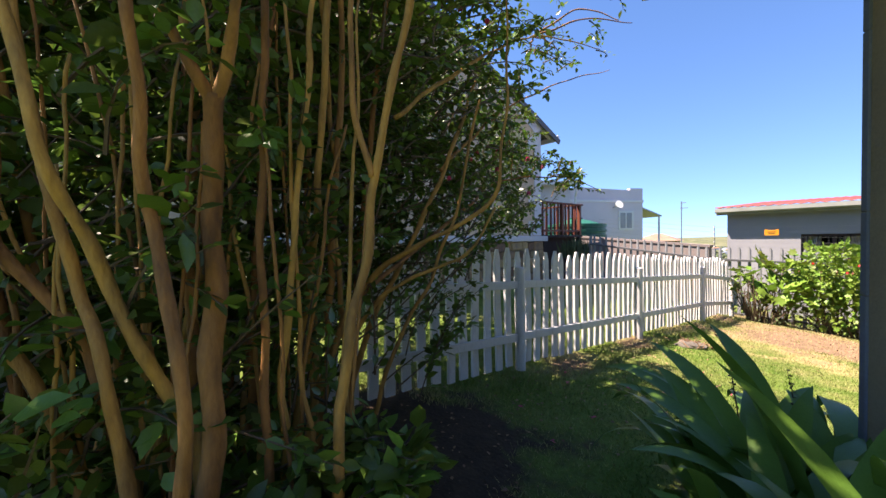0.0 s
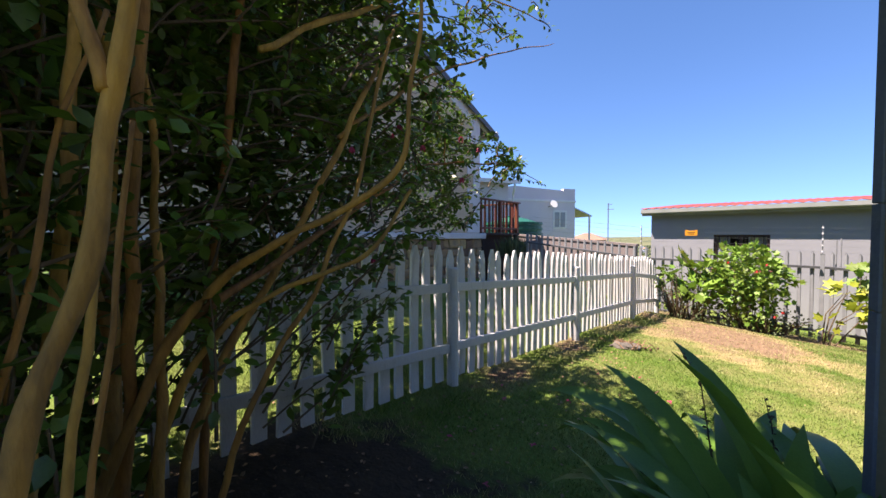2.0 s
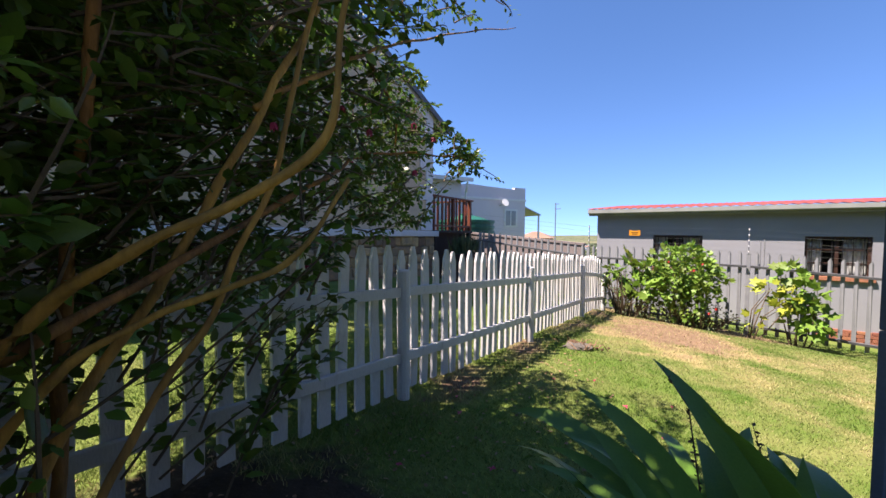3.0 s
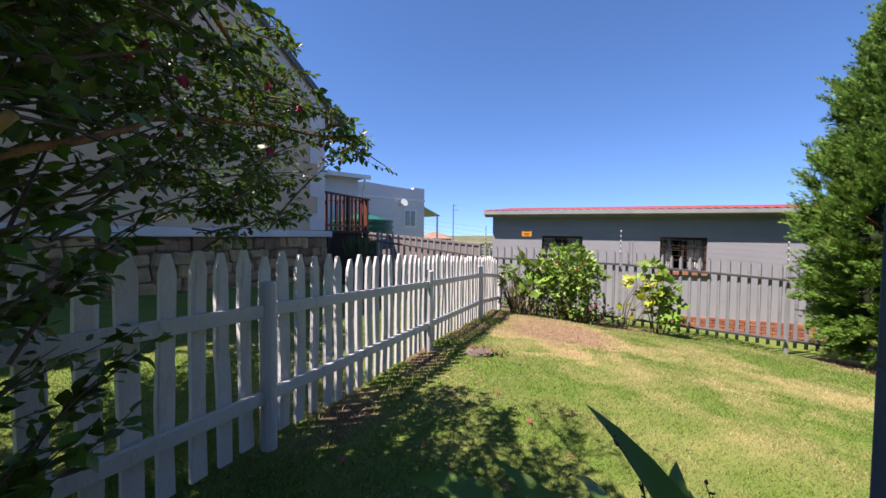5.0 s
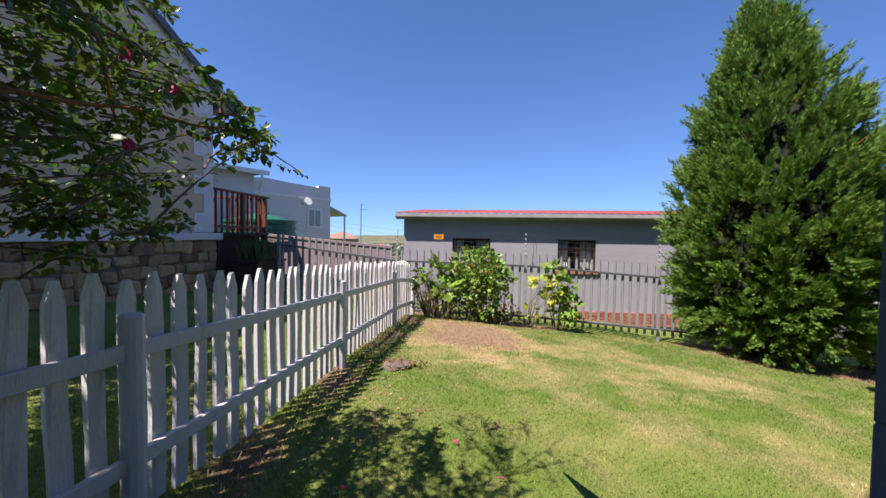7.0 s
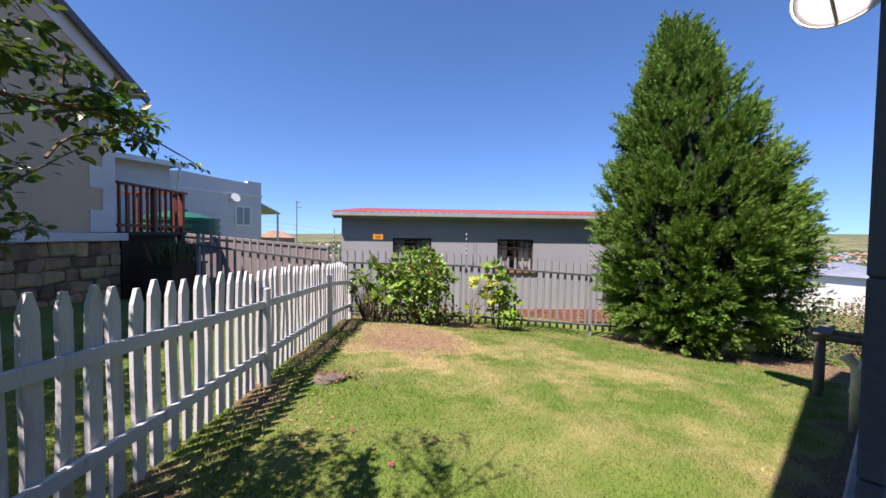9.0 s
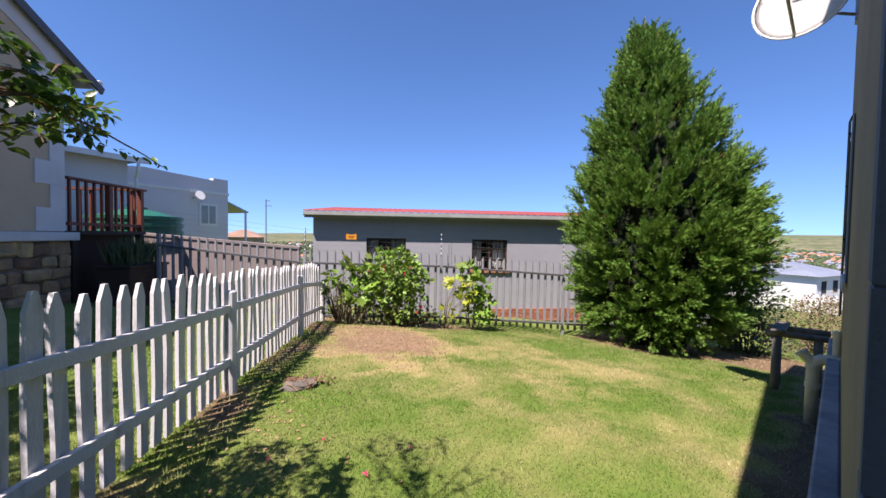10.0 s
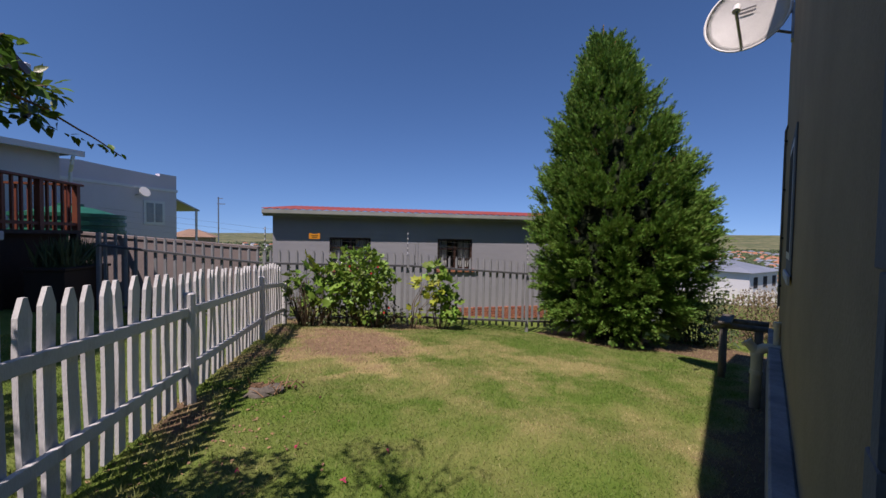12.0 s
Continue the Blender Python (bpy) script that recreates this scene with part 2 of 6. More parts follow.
def scatter(name, tv, tf, pos, rot, size):
    """One mesh of many copies of a small template."""
    tv, tf = np.asarray(tv, float), np.asarray(tf, int)
    n = len(pos)
    v = np.einsum("nij,kj->nki", rot, tv) * np.asarray(size).reshape(n, 1, -1) + np.asarray(pos)[:, None, :]
    f = tf[None] + (np.arange(n) * len(tv))[:, None, None]
    return raw_mesh(name, v.reshape(-1, 3), f.reshape(-1, 3))


LEAF_V = [(0, 0, 0), (-0.27, 0.30, 0.05), (0.27, 0.30, 0.05), (0, 0.42, -0.02), (-0.24, 0.62, 0.04), (0.24, 0.62, 0.04), (0, 1.0, -0.08)]
LEAF_F = [(0, 3, 1), (0, 2, 3), (1, 3, 4), (2, 5, 3), (4, 3, 6), (3, 5, 6)]
rng = np.random.default_rng(7)


def ground_z(x, y):
    """The height of the ground: a lawn that falls gently away, a valley, far hills."""
    x, y = np.asarray(x, float), np.asarray(y, float)
    xc, yc = np.clip(x, -10, 9), np.clip(y, -6, 16)
    z = 0.195 - 0.0835 * xc - 0.0509 * yc
    z = z - 0.10 * np.clip(np.clip(y, 0, 10.5) - 8.6, 0, 2)
    r = np.hypot(x, y - 5)
    t = np.clip((r - 16) / 150, 0, 1)
    z = z - 24 * t * t * (3 - 2 * t)
    t = np.clip((r - 500) / 2200, 0, 1)
    a = np.arctan2(x, y)
    hill = 40 + 22 * np.clip(np.sin(a * 1.3 - 0.2), -0.6, 1) + 5 * np.sin(a * 6 + 1) + 3 * np.sin(a * 17)
    z = z + hill * t * t * (3 - 2 * t)
    bump = 0.012 * np.sin(x * 3.1 + 1.7 * np.sin(y * 1.3)) + 0.01 * np.sin(y * 4.3 + x * 1.9)
    return z + bump * (r < 30)


def gz(x, y):
    return float(ground_z(x, y))


# ---------------------------------------------------------------- ground
def bare_amount(x, y):
    """Where the lawn gives way to soil: along the picket fence, a worn patch, the beds, under the cypress."""
    x, y = np.asarray(x, float), np.asarray(y, float)
    wob = 0.10 * np.sin(y * 3.7 + 2 * np.sin(x * 2.1)) + 0.07 * np.sin(x * 7.3 + y * 5.1) + 0.05 * np.sin(y * 13 - x * 9)
    out = np.zeros_like(x)

    def add(v):
        np.maximum(out, np.clip(v, 0, 1), out=out)
    add((0.21 + wob * 1.2 - np.abs(x + 2.27)) * 3.2)
    add(((1.0 - np.hypot((x + 1.1) / 1.25, (y - 7.75) / 1.7)) + wob * 1.3) * 1.7)
    add(((1.0 - np.hypot((x + 0.9) / 2.2, (y - 9.9) / 0.8)) + wob) * 3)
    add(((1.0 - np.hypot((x - 4.7) / 1.8, (y - 9.3) / 1.6)) + wob * 0.25) * 7)
    add(((1.0 - np.hypot((x - 6.0) / 1.3, (y - 8.0) / 1.0)) + wob * 0.4) * 4)
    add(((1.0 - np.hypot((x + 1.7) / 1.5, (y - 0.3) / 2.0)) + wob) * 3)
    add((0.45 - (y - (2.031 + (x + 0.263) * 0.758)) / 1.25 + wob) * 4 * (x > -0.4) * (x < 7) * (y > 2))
    return out


DRY_SPOTS = ((0.8, 6.1, 0.55), (1.7, 5.85, 0.5), (0.0, 5.3, 0.35), (-0.5, 5.0, 0.3), (1.6, 4.2, 0.4), (0.3, 7.4, 0.6),
             (1.3, 7.0, 0.5), (2.3, 6.6, 0.45), (0.5, 4.6, 0.3), (2.6, 5.4, 0.35), (-0.2, 6.4, 0.4), (1.0, 8.2, 0.5))


def dry_amount(x, y):
    """Straw-dry mottling: soft spots over the middle of the lawn, broken up at two scales."""
    x, y = np.asarray(x, float), np.asarray(y, float)
    total = np.zeros_like(x)
    r = np.random.default_rng(12)
    for k in range(26):
        f = 2.2 * 1.17 ** k
        a = r.uniform(0, 2 * math.pi)
        total += np.sin(f * (x * math.cos(a) + y * math.sin(a)) + r.uniform(0, 6.28) + 1.5 * np.sin(f * 0.6 * (y * math.cos(a) - x * math.sin(a)))) / 1.05 ** k
    centre = np.exp(-(((x - 0.9) / 2.6) ** 2 + ((y - 6.6) / 2.4) ** 2))
    spots = np.zeros_like(x)
    for sx, sy, sr in DRY_SPOTS:
        spots = np.maximum(spots, np.exp(-(((x - sx) / (sr * 0.75)) ** 2 + ((y - sy) / (sr * 0.6)) ** 2)))
    v = 0.13 + 0.20 * centre + 0.36 * spots + total * (0.04 + 0.075 * centre)
    return np.clip(v, 0, 0.85)


def ground_material():
    m = bpy.data.materials.new("lawn_and_soil")
    m.use_nodes = True
    nt = m.node_tree
    b = nt.nodes["Principled BSDF"]
    att = nt.nodes.new("ShaderNodeVertexColor")
    att.layer_name = "cover"
    sep = nt.nodes.new("ShaderNodeSeparateColor")
    nt.links.new(att.outputs["Color"], sep.inputs[0])
    geo = nt.nodes.new("ShaderNodeNewGeometry")

    def noise_tex(scale, detail=5):
        n = nt.nodes.new("ShaderNodeTexNoise")
        n.inputs["Scale"].default_value, n.inputs["Detail"].default_value = scale, detail
        nt.links.new(geo.outputs["Position"], n.inputs["Vector"])
        return n.outputs["Fac"]

    def mix(a, c, fac):
        n = nt.nodes.new("ShaderNodeMix")
        n.data_type = "RGBA"
        for key, v in (("A", a), ("B", c)):
            if isinstance(v, tuple):
                n.inputs[key].default_value = (*v, 1)
            else:
                nt.links.new(v, n.inputs[key])
        nt.links.new(fac, n.inputs["Factor"])
        return n.outputs["Result"]

    def ramp(v, lo, hi):
        n = nt.nodes.new("ShaderNodeMapRange")
        n.inputs["From Min"].default_value, n.inputs["From Max"].default_value = lo, hi
        nt.links.new(v, n.inputs["Value"])
        return n.outputs[0]
    grass = mix((0.09, 0.155, 0.024), (0.12, 0.18, 0.034), ramp(noise_tex(2.2), 0.35, 0.7))
    grass = mix(grass, (0.09, 0.14, 0.02), ramp(noise_tex(55), 0.5, 0.75))
    grass = mix(grass, (0.32, 0.265, 0.115), sep.outputs[1])
    soil = mix((0.25, 0.165, 0.10), (0.17, 0.112, 0.068), ramp(noise_tex(9), 0.35, 0.7))
    soil = mix(soil, (0.29, 0.20, 0.125), ramp(noise_tex(70), 0.55, 0.75))
    # dark humus, darkened further: picket and hibiscus shade is in its colour
    shaded_humus = mix((0.062, 0.042, 0.028), (0.036, 0.026, 0.018), ramp(noise_tex(12), 0.35, 0.7))
    shaded_humus = mix(shaded_humus, (0.12, 0.08, 0.055), ramp(noise_tex(60), 0.6, 0.75))
    soil = mix(shaded_humus, soil, ramp(sep.outputs[1], 0.0, 1.0))
    am = nt.nodes.new("ShaderNodeMath")
    am.operation = "MULTIPLY_ADD"
    am.inputs[1].default_value = 0.7
    nt.links.new(noise_tex(14), am.inputs[0])
    sh = nt.nodes.new("ShaderNodeMath")
    sh.operation = "SUBTRACT"
    sh.inputs[1].default_value = 0.35
    nt.links.new(sep.outputs[0], sh.inputs[0])
    nt.links.new(sh.outputs[0], am.inputs[2])
    soft = am.outputs[0]
    near = mix(grass, soil, ramp(soft, 0.35, 0.75))
    far = mix((0.10, 0.12, 0.055), (0.20, 0.19, 0.105), ramp(noise_tex(0.012, 8), 0.4, 0.6))
    far = mix(far, (0.045, 0.07, 0.035), ramp(noise_tex(0.06, 8), 0.5, 0.65))
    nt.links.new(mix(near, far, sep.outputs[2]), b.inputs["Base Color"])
    b.inputs["Roughness"].default_value = 0.95
    b.inputs["Specular IOR Level"].default_value = 0.15
    bp = nt.nodes.new("ShaderNodeBump")
    bp.inputs["Strength"].default_value, bp.inputs["Distance"].default_value = 0.7, 0.02
    nt.links.new(noise_tex(38, 6), bp.inputs["Height"])
    nt.links.new(bp.outputs[0], b.inputs["Normal"])
    return m


def build_ground():
    n = 300
    u = np.linspace(-1, 1, n)
    s = 3600 * np.sinh(8.6 * u) / math.sinh(8.6)
    X, Y = np.meshgrid(s + 0.5, s + 5.5)
    X, Y = X.ravel(), Y.ravel()
    V = np.stack([X, Y, ground_z(X, Y)], 1)
    i = np.arange(n * n).reshape(n, n)
    a, b, c, d = i[:-1, :-1].ravel(), i[:-1, 1:].ravel(), i[1:, 1:].ravel(), i[1:, :-1].ravel()
    me = raw_mesh("ground", V, np.concatenate([np.stack([a, b, c], 1), np.stack([a, c, d], 1)]))
    col = np.ones((n * n, 4), np.float32)
    col[:, 0] = bare_amount(X, Y)
    pale = np.clip((1.25 - np.hypot((X + 1.0) / 1.5, (Y - 7.9) / 2.0)) * 3, 0, 1)
    pale = np.maximum(pale, np.clip((1.5 - np.hypot((X - 5.2) / 2.0, (Y - 8.6) / 1.6)) * 2, 0, 0.5))
    # bare soil at low Y takes the humus tone, shade included
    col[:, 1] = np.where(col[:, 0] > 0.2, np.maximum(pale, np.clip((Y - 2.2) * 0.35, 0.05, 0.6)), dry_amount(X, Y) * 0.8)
    col[:, 2] = np.clip((np.hypot(X, Y - 5) - 14) / 25, 0, 1)
    layer = me.color_attributes.new("cover", "FLOAT_COLOR", "POINT")
    layer.data.foreach_set("color", col.ravel())
    ob = put_mesh("ground", me, ground_material(), None, "", True)
    tagged(ob, "sloping garden lawn with worn bare soil, falling to a valley", "ground", kind="structure")


build_ground()


def tone_material(name, green, dry, rough=0.6, translucent=0.3):
    """Blades whose colour runs from green to straw by their own tone."""
    m = bpy.data.materials.new(name)
    m.use_nodes = True
    nt = m.node_tree
    b = nt.nodes["Principled BSDF"]
    att = nt.nodes.new("ShaderNodeVertexColor")
    att.layer_name = "tone"
    sep = nt.nodes.new("ShaderNodeSeparateColor")
    nt.links.new(att.outputs["Color"], sep.inputs[0])
    mix = nt.nodes.new("ShaderNodeMix")
    mix.data_type = "RGBA"
    mix.inputs["A"].default_value, mix.inputs["B"].default_value = (*green, 1), (*dry, 1)
    nt.links.new(sep.outputs[0], mix.inputs["Factor"])
    hsv = nt.nodes.new("ShaderNodeHueSaturation")
    nt.links.new(mix.outputs["Result"], hsv.inputs["Color"])
    nt.links.new(sep.outputs[1], hsv.inputs["Value"])
    nt.links.new(hsv.outputs[0], b.inputs["Base Color"])
    b.inputs["Roughness"].default_value = rough
    b.inputs["Specular IOR Level"].default_value = 0.25
    tr = nt.nodes.new("ShaderNodeBsdfTranslucent")
    nt.links.new(hsv.outputs[0], tr.inputs["Color"])
    ms = nt.nodes.new("ShaderNodeMixShader")
    ms.inputs[0].default_value = translucent
    nt.links.new(b.outputs[0], ms.inputs[1])
    nt.links.new(tr.outputs[0], ms.inputs[2])
    nt.links.new(ms.outputs[0], nt.nodes["Material Output"].inputs["Surface"])
    return m


def build_grass():
    n = 620000
    x = rng.uniform(-5.2, 7.5, n)
    y = 1.0 + 10.4 * rng.random(n) ** 1.35
    keep = (rng.random(n) > bare_amount(x, y) * np.where(y > 2.8, 0.78, 1.1)) & ~((x > 3.0) & (y > 9.6))
    front = (x + 0.263) * -0.604 + (y - 2.031) * 0.797
    keep &= ~((front < 0.11) & ((x + 0.263) * 0.797 + (y - 2.031) * 0.604 > -0.02))
    x, y = x[keep], y[keep]
    n = len(x)
    d = dry_amount(x, y)
    h = rng.uniform(0.014, 0.034, n) * (1 - 0.25 * d) * np.where((x < -2.0) & (x > -2.9), 1.7, 1.0)
    a = rng.uniform(0, 2 * math.pi, n)
    lean = rng.uniform(0.2, 1.1, n) * h
    w = rng.uniform(0.0022, 0.0042, n) * (1 + 0.10 * np.clip(y - 3, 0, 8))
    b = rng.uniform(0, 2 * math.pi, n)
    base = np.stack([x, y, ground_z(x, y) - 0.004], 1)
    side = np.stack([np.cos(a) * w, np.sin(a) * w, np.zeros(n)], 1)
    tip = base + np.stack([np.cos(b) * lean, np.sin(b) * lean, h], 1)
    V = np.stack([base - side, base + side, tip], 1).reshape(-1, 3)
    me = raw_mesh("grass", V, np.arange(3 * n).reshape(n, 3))
    tone = np.ones((n, 3, 4), np.float32)
    tone[:, :, 0] = np.clip(d * 1.1 + 0.75 * bare_amount(x, y) + rng.normal(0.02, 0.12, n), 0, 1)[:, None]
    tone[:, :, 1] = rng.uniform(0.7, 1.28, n)[:, None]
    layer = me.color_attributes.new("tone", "FLOAT_COLOR", "POINT")
    layer.data.foreach_set("color", tone.ravel())
    ob = put_mesh("grass", me, tone_material("grass_blade", (0.112, 0.208, 0.032), (0.47, 0.39, 0.20)))
    tagged(ob, "short mown green grass with straw-dry patches", "grass", kind="stuff")


build_grass()


# ---------------------------------------------------------------- white picket fence
FENCE_X = -2.39
POST_Y = (-2.03, 0.39, 2.80, 5.22, 7.64, 9.37)


def picket_mesh(seed):
    r = random.Random(seed)
    bm = bmesh.new()
    w, t, h = 0.0375 * r.uniform(0.93, 1.07), 0.011, 1.06 + r.uniform(-0.015, 0.015)
    levels = [0.0, 0.2, 0.4, 0.6, 0.8, h - 0.085]
    pts_l, pts_r = [], []
    for z in levels:
        pts_l.append((-w + r.uniform(-0.004, 0.004), z))
        pts_r.append((w + r.uniform(-0.004, 0.004), z))
    tipw = 0.011
    prof = pts_l + [(-tipw, h), (tipw, h)] + pts_r[::-1]
    lo = [bm.verts.new((-t, y, z)) for y, z in prof]
    hi = [bm.verts.new((t, y, z)) for y, z in prof]
    bm.faces.new(lo)
    bm.faces.new(hi[::-1])
    for i in range(len(prof)):
        j = (i + 1) % len(prof)
        bm.faces.new((lo[i], hi[i], hi[j], lo[j]))
    bmesh.ops.recalc_face_normals(bm, faces=bm.faces)
    bm.verts.ensure_lookup_table()
    for v in bm.verts:
        v.co.x += 0.006 * math.sin(v.co.z * 5 + seed)
    me = bpy.data.meshes.new("picket")
    bm.to_mesh(me)
    bm.free()
    me.materials.append(M_PICKET)
    return me


def build_picket_fence():
    fence = thing("picket_fence", "white painted timber picket fence with pointed pickets, weathered", "fence", (FENCE_X, 0, 0))
    pickets = [picket_mesh(i) for i in range(9)]
    r = random.Random(4)
    for i, y in enumerate(POST_Y):
        bm = bmesh.new()
        z0, z1 = gz(FENCE_X, y) - 0.25, gz(FENCE_X, y) + (0.94 if i != 5 else 0.80)
        tube(bm, [(0.02, y, z0), (0.02, y, z1 - 0.012), (0.02, y, z1)], [0.047, 0.047, 0.036], 12)
        bmesh.ops.recalc_face_normals(bm, faces=bm.faces)
        part("post", bm, M_PICKET, fence, "round-topped white timber post")
    for a, b in zip(POST_Y, POST_Y[1:]):
        for h0 in (0.30, 0.78):
            za, zb = gz(FENCE_X, a) + h0, gz(FENCE_X, b) + h0
            bm = bmesh.new()
            ends = []
            for y, z in ((a + 0.035, za), (b - 0.035, zb)):
                ends.append([bm.verts.new((x, y, zz)) for x, zz in ((0.0, z - 0.035), (0.032, z - 0.035), (0.032, z + 0.035), (0.0, z + 0.035))])
            bm.faces.new(ends[0])
            bm.faces.new(ends[1][::-1])
            for k in range(4):
                bm.faces.new((ends[0][k], ends[1][k], ends[1][(k + 1) % 4], ends[0][(k + 1) % 4]))
            bmesh.ops.recalc_face_normals(bm, faces=bm.faces)
            bmesh.ops.bevel(bm, geom=list(bm.edges), offset=0.003, segments=1, affect="EDGES")
            part("rail", bm, M_PICKET, fence)
    for k in range(-39, 43):
            y = 3.375 + 0.1385 * k
            m = pose(-0.018, y + r.uniform(-0.008, 0.008), gz(FENCE_X, y) + 0.035 + r.uniform(-0.012, 0.012), r.uniform(-0.55, 0.55), r.uniform(-0.8, 0.8), r.uniform(-4, 4))
            shared("picket", r.choice(pickets), fence, m)


build_picket_fence()

# ---------------------------------------------------------------- steel palisade
PAL_Y = 10.3
PAL_POST = (-5.95, -2.94, 0.12, 3.10, 6.12)


def pal_base(x):
    return float(np.interp(x, [-6, -2.94, 0.12, 3.1, 6.2], [-0.04, -0.40, -0.46, -0.66, -0.86]))


def build_palisade():
    pal = thing("palisade_fence", "grey painted steel palisade fence with spiked pales", "fence", (0, PAL_Y, 0))
    bm = bmesh.new()
    w, h = 0.030, 1.60
    prof = [(-w, 0), (w, 0), (w, h - 0.06), (0.004, h), (-0.004, h), (-w, h - 0.06)]
    prism(bm, prof, -0.004, 0.004)
    for v in bm.verts:
        if abs(v.co.x) > 0.015:
            v.co.y += 0.016
    pale = bpy.data.meshes.new("pale")
    bm.to_mesh(pale)
    bm.free()
    pale.materials.append(M_PALISADE)
    for x in PAL_POST:
        z = pal_base(x)
        bm = boxmesh(x - 0.032, x + 0.032, 0.012, 0.076, z - 0.3, z + 1.58, bevel=0.004)
        box(bm, x - 0.036, x + 0.036, 0.008, 0.08, z + 1.58, z + 1.59)
        part("post", bm, M_PALISADE, pal)
    for a, b in zip(PAL_POST, PAL_POST[1:]):
        for h0 in (0.17, 1.34):
            bm = bmesh.new()
            tube(bm, [(a + 0.03, -0.034, pal_base(a) + h0), (b - 0.03, -0.034, pal_base(b) + h0)], 0.03, 4)
            part("rail", bm, M_PALRAIL_SHADE, pal, "steel angle rail, coloured darker for its shaded face")
        for k in range(17):
            x = a + (k + 0.75) * (b - a) / 17.5
            shared("pale", pale, pal, pose(x, -0.004, pal_base(x) + 0.03, 0, 0, random.uniform(-2, 2)))
    # electric wire poles and wires
    for x in PAL_POST[1:4]:
        z = pal_base(x) + 1.55
        pole = part("wire_pole", tubemesh([(x, 0.09, z - 0.3), (x, 0.09, z + 0.56)], 0.009, 8), M_GALV, pal, "thin galvanised pole for electric wires")
        for k in range(5):
            bm = bmesh.new()
            zz = z + 0.08 + k * 0.11
            tube(bm, [(x, 0.072, zz - 0.016), (x, 0.072, zz + 0.016)], 0.016, 8)
            part("insulator", bm, M_WHITE, pole, "white plastic insulator")
    for k in range(5):
        bm = bmesh.new()
        pts = [(x, 0.06, pal_base(x) + 1.63 + k * 0.11) for x in PAL_POST[:4]]
        tube(bm, pts, 0.0022, 4)
        part("wire", bm, M_GALV, pal, "taut electric fence wire")
    for k, dx in enumerate((0.30, 0.36)):
        z = pal_base(0.4) + 1.3
        part("bracket_pole", tubemesh([(dx, 0.1, z), (dx, 0.1, z + 0.55 + 0.05 * k)], 0.011, 6), M_PALISADE, pal)
    sign = thing("warning_sign", "small orange plastic warning sign hung on fence wires", "sign", (-1.93, PAL_Y + 0.045, pal_base(-1.93) + 1.94))
    bm = boxmesh(-0.115, 0.115, -0.003, 0.003, -0.055, 0.055, bevel=0.002)
    box(bm, -0.115, -0.06, -0.003, 0.003, 0.05, 0.07)
    box(bm, 0.06, 0.115, -0.003, 0.003, 0.05, 0.07)
    part("plate", bm, M_ORANGE, sign)
    bm = bmesh.new()
    for i, (a, b) in enumerate(((-0.07, 0.07), (-0.055, 0.055))):
        box(bm, a, b, -0.0065, -0.0045, 0.012 - i * 0.035, 0.024 - i * 0.035)
    part("writing", bm, M_BLACKPAINT, sign, "unreadable dark lettering bars")


build_palisade()


# ---------------------------------------------------------------- grey outbuilding
SHED_Y, SHED_X0, SHED_X1 = 12.6, -3.25, 9.5


